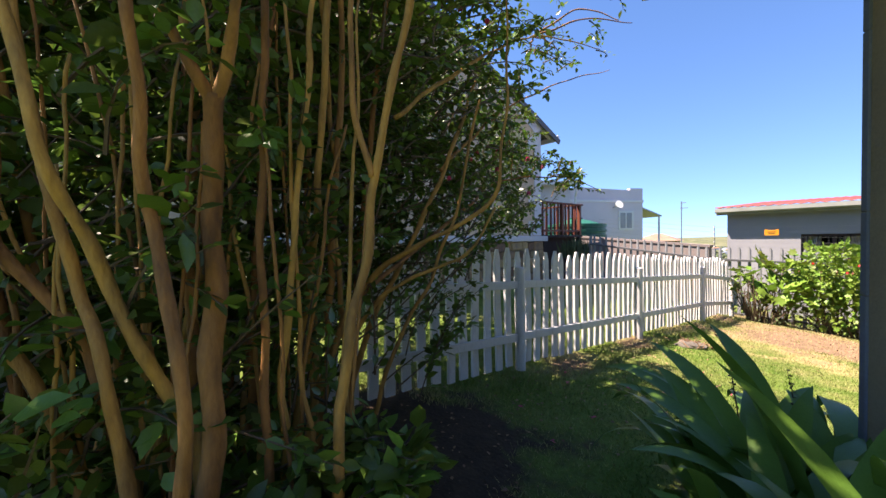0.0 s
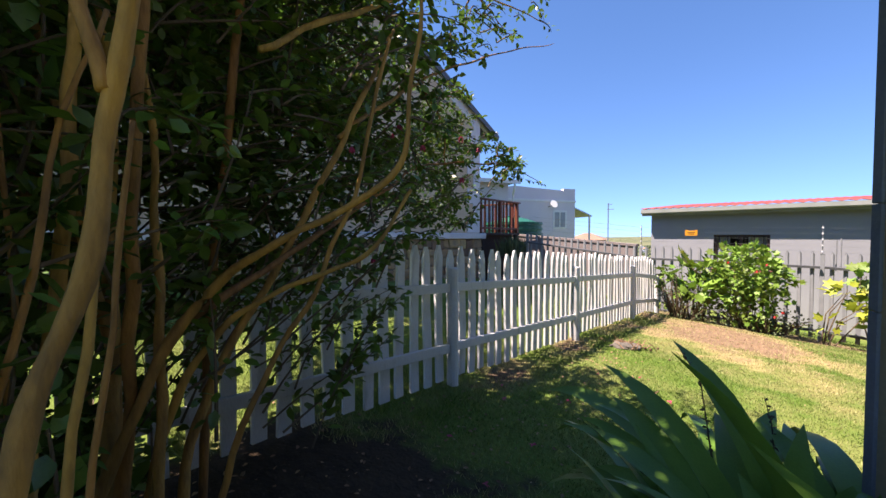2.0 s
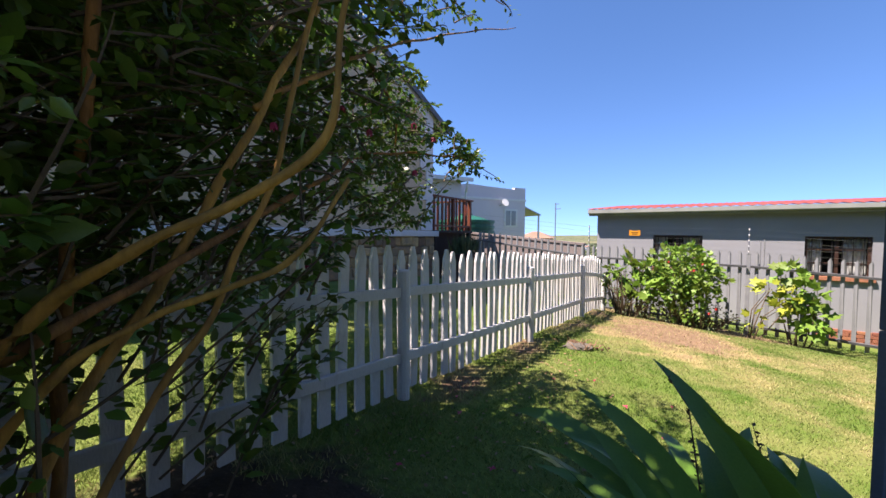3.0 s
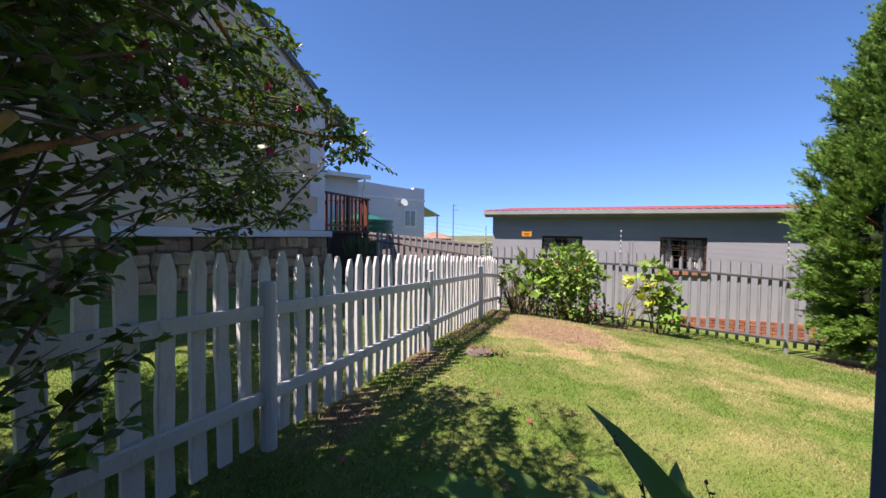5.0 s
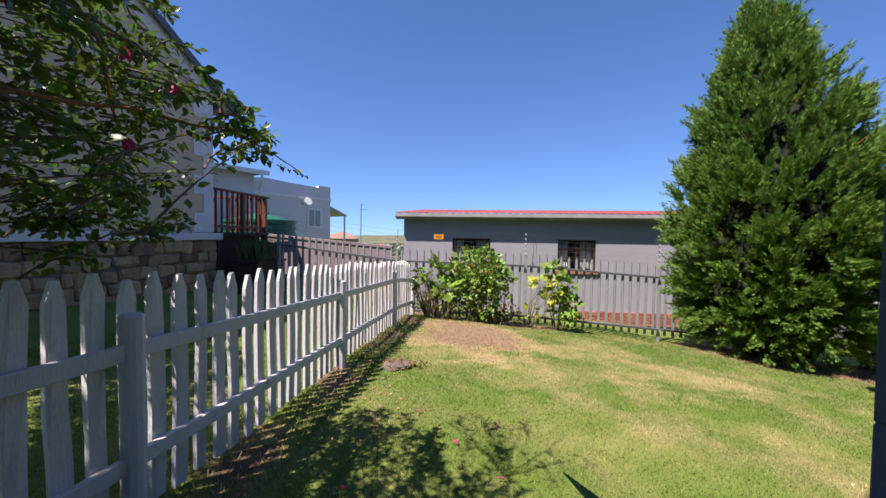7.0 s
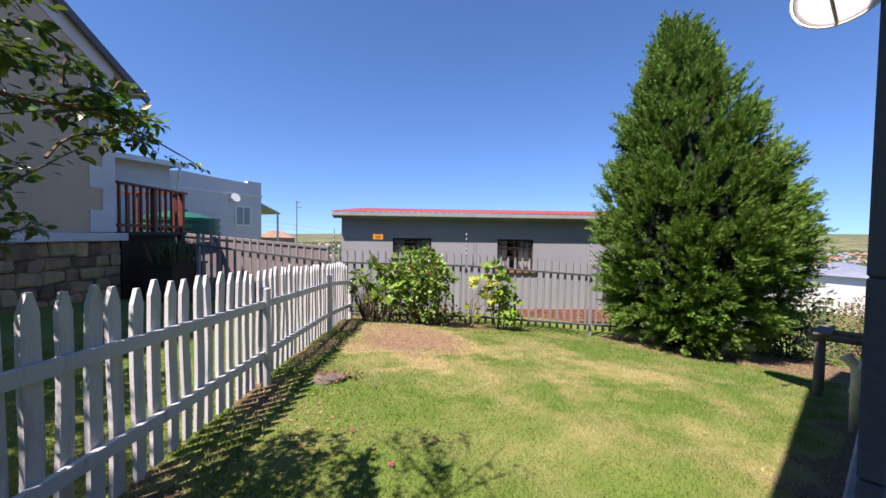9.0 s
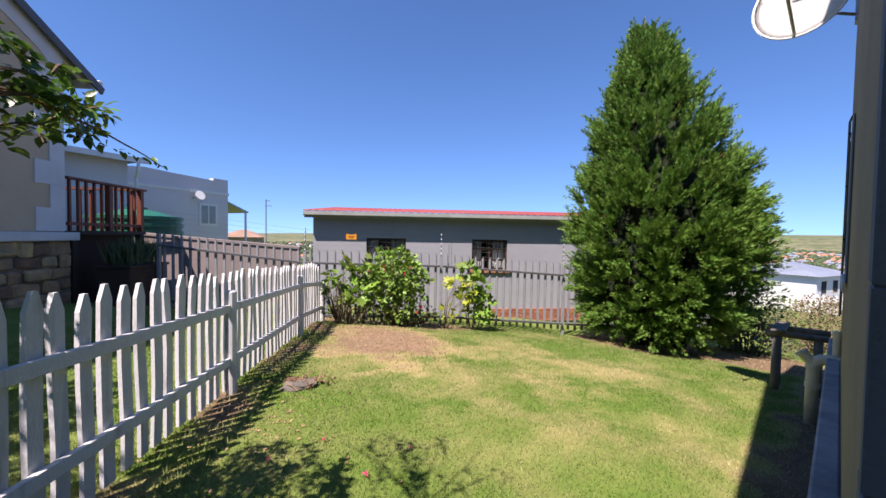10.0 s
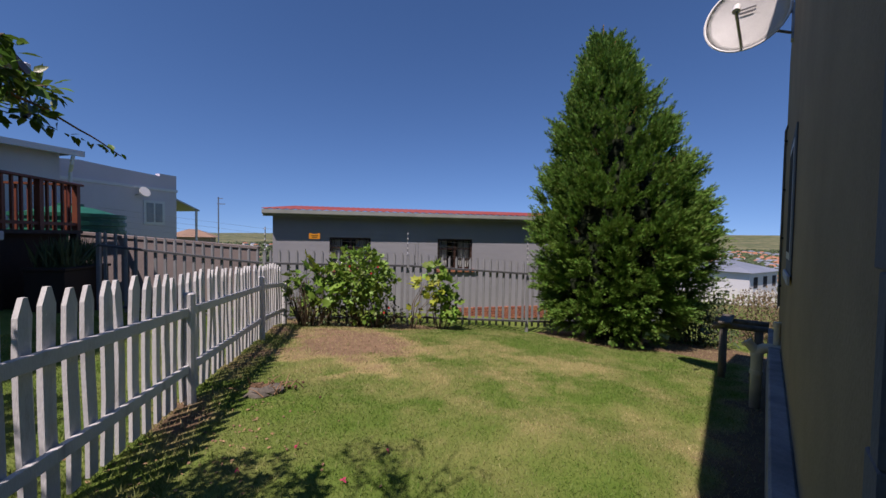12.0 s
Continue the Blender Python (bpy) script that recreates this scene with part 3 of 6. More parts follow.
def build_shed():
    shed = thing("outbuilding", "long grey plastered outbuilding with a low red sheet roof", "house", (0, SHED_Y, 0))
    wins = ((-1.78, -0.66, 0.62, 1.49), (1.28, 2.35, 0.60, 1.49), (6.2, 7.3, 0.6, 1.49))
    bm = bmesh.new()
    z0, z1 = -1.80, 2.10
    xs = [SHED_X0] + [v for w in wins for v in w[:2]] + [SHED_X1]
    for i in range(0, len(xs), 2):
        box(bm, xs[i], xs[i + 1], 0, 0.22, z0, z1)
    for a, b, lo, hi in wins:
        box(bm, a, b, 0, 0.22, z0, lo)
        box(bm, a, b, 0, 0.22, hi, z1)
    bmesh.ops.remove_doubles(bm, verts=bm.verts, dist=0.0005)
    part("wall", bm, M_SHED, shed)
    prismed = bmesh.new()
    prism(prismed, [(0, z0), (5, z0), (5, 2.45), (0, z1)], 0, 0.22)
    me_side = bpy.data.meshes.new("side_wall")
    bmesh.ops.rotate(prismed, verts=prismed.verts, matrix=Matrix.Rotation(radians(90), 3, "Z"))
    bmesh.ops.translate(prismed, verts=prismed.verts, vec=(SHED_X0 + 0.22, 0.22, 0))
    prismed.to_mesh(me_side)
    prismed.free()
    put_mesh("side_wall", me_side, M_SHED, shed)
    part("back_wall", boxmesh(SHED_X0, SHED_X1, 5.0, 5.22, z0, 2.4), M_SHED, shed)
    part("end_wall", boxmesh(SHED_X1 - 0.22, SHED_X1, 0.22, 5.0, z0, 2.2), M_SHED, shed)
    # corrugated roof, rising away
    n = 260
    x = np.linspace(SHED_X0 - 0.22, SHED_X1 + 0.2, n)
    wave = 0.012 * np.cos(np.arange(n) * math.pi / 2)
    rows = []
    for y, z in ((-0.26, 2.235), (5.5, 2.72)):
        rows.append(np.stack([x, np.full(n, y), z + wave], 1))
    V = np.concatenate(rows + [r - (0, 0, 0.012) for r in rows])
    T = []
    for k in range(n - 1):
        T += [(k, k + 1, n + k + 1), (k, n + k + 1, n + k)]
        T += [(2 * n + k, 3 * n + k + 1, 2 * n + k + 1), (2 * n + k, 3 * n + k, 3 * n + k + 1), (k, 2 * n + k, k + 1), (k + 1, 2 * n + k, 2 * n + k + 1)]
    put_mesh("roof", raw_mesh("roof", V, T), M_REDROOF, shed, "red painted corrugated sheet roof")
    bm = boxmesh(SHED_X0 - 0.2, SHED_X1 + 0.18, -0.22, -0.195, 2.03, 2.215, bevel=0.004)
    part("fascia", bm, M_FASCIA, shed, "grey-green painted fascia board")
    bm = bmesh.new()
    prism(bm, [(-0.33, 2.205), (-0.33, 2.11), (-0.31, 2.085), (-0.235, 2.085), (-0.223, 2.205), (-0.235, 2.205), (-0.245, 2.1), (-0.305, 2.1), (-0.318, 2.205)], SHED_X0 - 0.2, SHED_X1 + 0.18)
    bmesh.ops.rotate(bm, verts=bm.verts, matrix=Matrix(((0, 1, 0), (1, 0, 0), (0, 0, 1))))
    bmesh.ops.recalc_face_normals(bm, faces=bm.faces)
    part("gutter", bm, M_FASCIA, shed)
    part("soffit", boxmesh(SHED_X0 - 0.2, SHED_X1, -0.195, 0.0, 2.10, 2.115), M_FASCIA, shed)
    for a, b, lo, hi in wins:
        # this sheet behind the glass is painted as the room's darkness
        win = part("window", boxmesh(a, b, 0.75, 0.77, lo - 0.2, hi + 0.1), M_ROOMSHADE, shed, "brown timber window with burglar bars and curtain")
        bm = bmesh.new()
        for q in ((a, a + 0.055, lo, hi), (b - 0.055, b, lo, hi), (a + 0.055, b - 0.055, hi - 0.055, hi), (a + 0.055, b - 0.055, lo, lo + 0.055), ((a + b) / 2 - 0.03, (a + b) / 2 + 0.03, lo + 0.055, hi - 0.055)):
            box(bm, q[0], q[1], 0.05, 0.11, q[2], q[3])
        for s, e in ((a + 0.055, (a + b) / 2 - 0.03), ((a + b) / 2 + 0.03, b - 0.055)):
            for k in (1, 2):
                box(bm, s, e, 0.065, 0.095, lo + (hi - lo) * k / 3 - 0.012, lo + (hi - lo) * k / 3 + 0.012)
        part("window_frame", bm, M_FRAME, win)
        pane = part("pane", boxmesh(a + 0.05, b - 0.05, 0.078, 0.082, lo + 0.05, hi - 0.05), M_GLASS, win)
        pane.visible_shadow = False
        for k in range(6):
            xx = a + 0.12 + k * (b - a - 0.24) / 5
            part("burglar_bar", boxmesh(xx - 0.008, xx + 0.008, 0.012, 0.028, lo + 0.01, hi - 0.01), M_IRON, win, "black iron burglar bar")
        for k in (0.3, 0.7):
            zz = lo + (hi - lo) * k
            part("burglar_bar", boxmesh(a, b, 0.028, 0.036, zz - 0.01, zz + 0.01), M_IRON, win, "black iron burglar bar")
        # gathered curtains
        for s, e in ((a + 0.04, a + 0.33), (b - 0.42, b - 0.04)):
            n = 22
            xs2 = np.linspace(s, e, n)
            fold = 0.20 + 0.022 * np.sin(np.arange(n) * 1.5)
            V = np.concatenate([np.stack([xs2, fold, np.full(n, z)], 1) for z in (lo - 0.05, hi)])
            T = [t for k in range(n - 1) for t in ((k, k + 1, n + k + 1), (k, n + k + 1, n + k))]
            put_mesh("curtain", raw_mesh("curtain", V, T), M_CURTAIN, win, "pale net curtain")
        part("window_sill", boxmesh(a - 0.06, b + 0.06, -0.07, 0.05, lo - 0.09, lo, bevel=0.006), M_BRICK, win, "painted brick sill")
    # brick course at the foot
    r = random.Random(3)
    brick = bpy.data.meshes.new("brick")
    bm = boxmesh(-0.108, 0.108, -0.055, 0.0, -0.034, 0.034, bevel=0.005)
    bm.to_mesh(brick)
    bm.free()
    brick.materials.append(M_BRICK)
    for row in range(5):
        for k in range(30):
            x = 1.6 + k * 0.228 + (row % 2) * 0.114
            shared("brick", brick, shed, pose(x, 0.002, -0.90 + row * 0.077 + r.uniform(-0.004, 0.004), 0, 0, r.uniform(-1, 1)))


build_shed()

# ---------------------------------------------------------------- own house beside the path
HC = Vector((-0.226, 2.047, 0))
D1 = Vector((0.7997, 0.6004, 0)).normalized()       # along the garden wall
D2 = Vector((D1.y, -D1.x, 0))                     # along the end wall
HOUSE_TURN = math.degrees(math.atan2(D1.y, D1.x))


def build_house():
    """Local x runs along the garden wall from the corner, local y out into the garden."""
    house = thing("cottage", "beige plastered cottage with white quoined corner and cement plinth", "house", HC, HOUSE_TURN)
    L, W, top = 6.08, 7.0, 3.68
    gable = [(0, -0.9), (L, -0.9), (L, 3.95), (3.1, 5.5), (2.7, 5.45), (0, 3.7)]
    bm = bmesh.new()
    prism(bm, gable, -0.25, 0)
    part("garden_wall", bm, M_BEIGE, house, "beige plastered gable wall, streaked")
    part("end_wall", boxmesh(0, 0.25, -W, -0.25, -0.5, top), M_GREYQUOIN, house, "grey painted plaster wall")
    part("far_wall", boxmesh(L - 0.25, L, -W, -0.25, -0.9, top), M_BEIGE, house)
    part("back_wall", boxmesh(0.25, L - 0.25, -W, -W + 0.25, -0.5, top), M_BEIGE, house)
    # stepped corner quoins, 3 mm proud
    z, k = -0.3, 0
    while z < top - 0.05:
        h = 0.29 if k % 2 else 0.62
        w = 0.05 if k % 2 else 0.09
        part("quoin", boxmesh(-0.008, w, -0.02, 0.010, z + 0.002, min(z + h, top), bevel=0.003), M_GREYQUOIN, house, "grey-painted stepped quoin")
        z, k = z + h, k + 1
    # plinth ledge
    n = 9
    for i in range(n):
        a, b = 0.10 + (L - 0.1) * i / n, 0.10 + (L - 0.1) * (i + 1) / n
        zt = 0.46 - 0.012 * i
        part("plinth", boxmesh(a + 0.003, b - 0.003, 0.0, 0.105, -0.9, zt, bevel=0.012), M_PLINTH, house, "weathered cement plinth ledge")
    # roof over the house
    bm = bmesh.new()
    prism(bm, [(0, 3.70), (2.7, 5.45), (3.1, 5.5), (L, 3.95), (L, 4.03), (3.1, 5.58), (2.7, 5.53), (0, 3.78)], -W, 0.0)
    part("roof", bm, M_ROOFSHEET, house)
    # window reveal on the garden wall
    win = part("window", boxmesh(3.0, 3.9, 0.002, 0.012, 1.30, 2.45, bevel=0.003), M_GREYQUOIN, house, "grey plaster window surround")
    part("window_frame", boxmesh(3.12, 3.78, 0.013, 0.017, 1.42, 2.36), M_WHITE, win)
    part("pane", boxmesh(3.18, 3.72, 0.018, 0.02, 1.48, 2.30), M_ROOMSHADE, win, "opaque pane coloured as dark as the unlit room")
    part("window_sill", boxmesh(2.96, 3.94, 0.013, 0.03, 1.24, 1.31, bevel=0.004), M_QUOIN, win)
    return house


house = build_house()


def at_house(x, y, z):
    return (HC.x + D1.x * x - D1.y * y, HC.y + D1.y * x + D1.x * y, z)


def build_verandah():
    """Low eave along the end wall, seen only at its corner."""
    v = thing("verandah_roof", "grey painted verandah roof over the end wall", "roof", HC, HOUSE_TURN)
    bm = bmesh.new()
    box(bm, -0.66, 0.0, -5.0, 0.10, 2.50, 2.56)
    part("sheet", bm, M_ROOFSHEET, v)
    part("fascia", boxmesh(-0.68, -0.655, -5.0, 0.11, 2.42, 2.56), M_QUOIN, v, "pale painted fascia board")


build_verandah()


M_GREYPIPE = material("weathered_conduit", (0.12, 0.11, 0.10), 0.6, None, 8, 120, 0.1)


def build_pipes():
    """Waste pipe out of the wall, with inspection cap and vent; black service pipes further on."""
    base = at_house(4.85, 0.20, 0)
    g = gz(base[0], base[1])
    pipe = thing("waste_pipe", "cream plastic waste pipe with bend and vent cap", "pipe", (base[0], base[1], g), HOUSE_TURN)
    r = 0.055
    pts = [(0, 0, -0.15), (0, 0, 0.62)] + [(0, -0.10 + 0.10 * math.cos(a), 0.62 + 0.10 * math.sin(a)) for a in (0.4, 0.8, 1.2, 1.57)] + [(0, -0.30, 0.72)]
    part("pipe", tubemesh(pts, r, 14), M_PVC, pipe, smooth=True)
    for z in (0.40, 0.60):
        part("collar", tubemesh([(0, 0, z), (0, 0, z + 0.05)], r + 0.008, 14), M_PVC, pipe)
    part("cap", tubemesh([(0, 0.0, 0.66), (0, 0.09, 0.76)], r - 0.004, 14), M_PVC, pipe)
    part("cap_rim", tubemesh([(0, 0.08, 0.745), (0, 0.10, 0.77)], r + 0.006, 14), M_PVC, pipe)
    part("vent", tubemesh([(0, -0.17, 0.72), (0, -0.17, 0.98)], 0.034, 12), M_PVC, pipe)
    part("vent_cap", tubemesh([(0, -0.17, 0.98), (0, -0.17, 1.03)], 0.042, 12), M_PVC, pipe)
    part("wall_flange", tubemesh([(0, -0.22, 0.72), (0, -0.17, 0.72)], r + 0.008, 14), M_PVC, pipe)
    p = thing("service_pipe", "thin dark pipes clipped up the beige wall", "pipe", at_house(5.55, 0.0, 0), HOUSE_TURN)
    part("pipe", tubemesh([(0, 0.018, 0.75), (0, 0.018, 2.95), (0.05, 0.0, 3.0)], 0.010, 8), M_GREYPIPE, p)
    part("pipe", tubemesh([(0.18, 0.022, 0.7), (0.18, 0.022, 2.98), (0.12, 0.0, 3.04)], 0.009, 8), M_GREYPIPE, p)
    for z in (1.0, 1.6, 2.2, 2.8):
        part("clip", boxmesh(-0.03, 0.22, 0.0, 0.03, z, z + 0.02), M_IRON, p)


build_pipes()


def build_dish():
    c = Vector(at_house(4.35, 0.40, 3.93))
    dish = thing("satellite_dish", "off-white satellite dish on steel wall bracket", "dish", c)
    aim = Vector((-0.72, -0.46, 0.22)).normalized()
    rot = aim.to_track_quat("Z", "Y").to_matrix()
    bm = bmesh.new()
    rings = []
    for k in range(7):
        rr = 0.38 * k / 6
        rings.append([bm.verts.new((rr * math.cos(a) * 0.94, rr * math.sin(a) * 1.04, 0.32 * rr * rr - 0.02)) for a in np.linspace(0, 2 * math.pi, 33)[:-1]] if k else [bm.verts.new((0, 0, -0.02))])
    for i in range(32):
        bm.faces.new((rings[0][0], rings[1][i], rings[1][(i + 1) % 32]))
        for k in range(1, 6):
            bm.faces.new((rings[k][i], rings[k + 1][i], rings[k + 1][(i + 1) % 32], rings[k][(i + 1) % 32]))
    bmesh.ops.solidify(bm, geom=bm.faces[:], thickness=0.02)
    bmesh.ops.rotate(bm, verts=bm.verts, matrix=rot)
    part("reflector", bm, M_DISH, dish, "off-white pressed metal reflector", smooth=True)
    part("rim", tubemesh([tuple(rot @ Vector((0.385 * math.cos(a) * 0.94, 0.385 * math.sin(a) * 1.04, 0.032))) for a in np.linspace(0, 2 * math.pi, 33)], 0.012, 6), M_DISH, dish)
    low = Vector((0.35, 0.25, -0.9))
    low = (low - aim * low.dot(aim)).normalized()
    foot = low * 0.385 + aim * 0.03
    tip = low * 0.30 + aim * 0.50
    part("feed_arm", tubemesh([foot, tip], 0.014, 8), M_GALV, dish)
    lnb = tip - low * 0.08 - aim * 0.03
    part("receiver", tubemesh([tip, lnb], [0.034, 0.03], 10), M_DISH, dish, "pale plastic receiver head")
    back = rot @ Vector((0, 0, -0.05))
    for s in (-0.1, 0.14):
        wall = Vector(at_house(5.1, 0.0, 4.05 + s)) - c
        part("bracket_arm", tubemesh([tuple(back + Vector((0, 0, s * 0.6))), tuple(wall)], 0.016, 8), M_GALV, dish)
    part("wall_plate", boxmesh(-0.06, 0.06, -0.012, 0.012, -0.2, 0.2, m=Matrix.Translation(Vector(at_house(5.1, 0.012, 4.07)) - c) @ pose(0, 0, 0, 0, 0, HOUSE_TURN)), M_GALV, dish)
    bm = bmesh.new()
    for i, wd in enumerate((0.16, 0.12)):
        box(bm, -wd / 2, wd / 2, -0.045 * i + 0.10, -0.045 * i + 0.12, 0.004, 0.007, m=rot.to_4x4())
    part("writing", bm, M_IRON, dish, "dark unreadable printed mark")


build_dish()


def build_stile():
    """Low frame of weathered poles by the house."""
    a = (4.35, 6.25)
    st = thing("pole_stand", "low weathered stand of round gum poles", "stand", (a[0], a[1], gz(*a)), HOUSE_TURN)
    for x, y in ((0, 0), (0.1, -0.42), (0.5, 0.02), (0.55, -0.4)):
        part("leg", tubemesh([(x, y, -0.2), (x, y, 0.74)], [0.05, 0.045], 10), M_POLE, st, smooth=True)
    part("cross_pole", tubemesh([(0.0, 0.12, 0.785), (0.1, -0.52, 0.78)], 0.042, 10), M_POLE, st, smooth=True)
    part("cross_pole", tubemesh([(0.48, 0.14, 0.785), (0.57, -0.52, 0.78)], 0.042, 10), M_POLE, st, smooth=True)
    part("board", boxmesh(-0.1, 0.68, -0.10, 0.06, 0.822, 0.86, bevel=0.01), M_POLE, st)


build_stile()

# ---------------------------------------------------------------- neighbour's house behind the picket fence
NX, NY = -6.86, 9.2


def build_neighbour():
    nb = thing("neighbour_house", "taupe gabled house with white quoins on a stone base", "house", (NX, NY, 0))
    ledge, eave, ridge_y = 1.54, 4.76, -6.0
    slope = 0.47
    ridge = eave + slope * 6.0
    prof = [(0, ledge), (0, eave), (ridge_y, ridge), (2 * ridge_y, eave), (2 * ridge_y, ledge)]

    def gable(x0, x1):
        bm = bmesh.new()
        lo = [bm.verts.new((x0, y, z)) for y, z in prof]
        hi = [bm.verts.new((x1, y, z)) for y, z in prof]
        bm.faces.new(lo)
        bm.faces.new(hi[::-1])
        for i in range(5):
            j = (i + 1) % 5
            bm.faces.new((lo[i], hi[i], hi[j], lo[j]))
        bmesh.ops.recalc_face_normals(bm, faces=bm.faces)
        return bm
    part("gable_wall", gable(-0.25, 0), M_TAUPE, nb, "taupe plastered gable wall")
    part("side_wall", boxmesh(-7, -0.25, -0.25, 0, ledge, eave - 0.05), M_TAUPE, nb)
    part("far_wall", boxmesh(-7, -0.25, 2 * ridge_y, 2 * ridge_y + 0.25, ledge, eave - 0.05), M_TAUPE, nb)
    # quoins and white rake band, proud of the wall
    z, k = ledge + 0.02, 0
    while z < eave - 0.1:
        h = 0.40
        w = 0.55 if k % 2 == 0 else 0.28
        part("quoin", boxmesh(-0.02, 0.018, -w, 0.012, z + 0.001, min(z + h, eave - 0.04)), M_QUOIN, nb, "white painted quoin")
        z, k = z + h, k + 1
    bm = bmesh.new()
    pts = [(0.0, eave - 0.04), (0.0, eave + 0.02), (ridge_y, ridge + 0.02), (ridge_y, ridge - 0.32), (-0.45, eave - 0.16), (-0.28, eave - 0.3)]
    lo = [bm.verts.new((0.001, y, zz)) for y, zz in pts]
    hi = [bm.verts.new((0.02, y, zz)) for y, zz in pts]
    bm.faces.new(lo)
    bm.faces.new(hi[::-1])
    for i in range(len(pts)):
        j = (i + 1) % len(pts)
        bm.faces.new((lo[i], hi[i], hi[j], lo[j]))
    bmesh.ops.recalc_face_normals(bm, faces=bm.faces)
    part("rake_band", bm, M_QUOIN, nb, "white band under the verge")
    # roof: corrugated sheet with eave overhang
    n = 120
    x = np.linspace(-7.2, 0.10, n)
    wave = 0.014 * np.cos(np.arange(n) * math.pi / 2)
    rows = [np.stack([x, np.full(n, y), z + wave], 1) for y, z in ((0.72, eave + 0.05 - 0.72 * slope), (ridge_y, ridge + 0.05), (2 * ridge_y - 0.72, eave + 0.05 - 0.72 * slope))]
    V = np.concatenate(rows + [r - (0, 0, 0.02) for r in rows])
    T = []
    for q in range(2):
        for k in range(n - 1):
            a = q * n + k
            T += [(a, a + 1, a + n + 1), (a, a + n + 1, a + n), (a + 3 * n, a + 4 * n + 1, a + 3 * n + 1), (a + 3 * n, a + 4 * n, a + 4 * n + 1)]
        T += [(q * n + n - 1, q * n + 4 * n - 1, (q + 1) * n + n - 1), (q * n + 4 * n - 1, (q + 1) * n + 4 * n - 1, (q + 1) * n + n - 1)]
    put_mesh("roof", raw_mesh("roof", V, T), M_ROOFSHEET, nb, "dark corrugated sheet roof")
    part("barge_board", boxmesh(-0.02, 0.025, -0.1, 6.9, -0.14, 0.0, m=Matrix.Translation((0.11, 0.74, eave + 0.03 - 0.74 * slope)) @ Matrix.Rotation(-math.atan(slope), 4, "X") @ Matrix.Rotation(math.pi, 4, "Z")), M_ROOFSHEET, nb, "dark grey barge board")
    part("fascia", boxmesh(-7, 0.1, 0.66, 0.69, eave - 0.42, eave - 0.26), M_QUOIN, nb)
    part("gutter", boxmesh(-7, 0.12, 0.70, 0.80, eave - 0.33, eave - 0.23, bevel=0.015), M_QUOIN, nb)
    for i in range(8):
        xx = -0.06 - i * 0.9
        part("rafter", boxmesh(xx - 0.04, xx + 0.04, 0.0, 0.68, -0.1, 0.0, m=Matrix.Translation((0, 0, eave + 0.02)) @ Matrix.Rotation(-math.atan(slope), 4, "X")), M_QUOIN, nb)
    # ledge and stone base
    part("ledge", boxmesh(-0.30, 0.10, 2 * ridge_y, 0.22, ledge - 0.15, ledge, bevel=0.012), M_QUOIN, nb, "white stone ledge")
    part("base_core", boxmesh(-0.30, -0.02, 2 * ridge_y, 0.14, -0.7, ledge - 0.15), M_MORTAR, nb, "mortar between the stones")
    r = random.Random(11)
    z = -0.55
    while z < ledge - 0.2:
        h = r.uniform(0.17, 0.27)
        if z + h > ledge - 0.22:
            h = ledge - 0.155 - z
        y = 0.12
        while y > -8.6:
            w = r.uniform(0.16, 0.5)
            bm = bmesh.new()
            box(bm, -0.06, 0.035 + r.uniform(-0.02, 0.02), y - w + 0.012, y - 0.006, z + 0.007, z + h - 0.007)
            for v in bm.verts:
                v.co += Vector((r.uniform(-0.012, 0.012), r.uniform(-0.045, 0.045), r.uniform(-0.045, 0.045)))
            bmesh.ops.bevel(bm, geom=list(bm.edges), offset=0.03, segments=1, affect="EDGES")
            part("stone", bm, M_STONE, nb)
            y -= w
        z += h


build_neighbour()


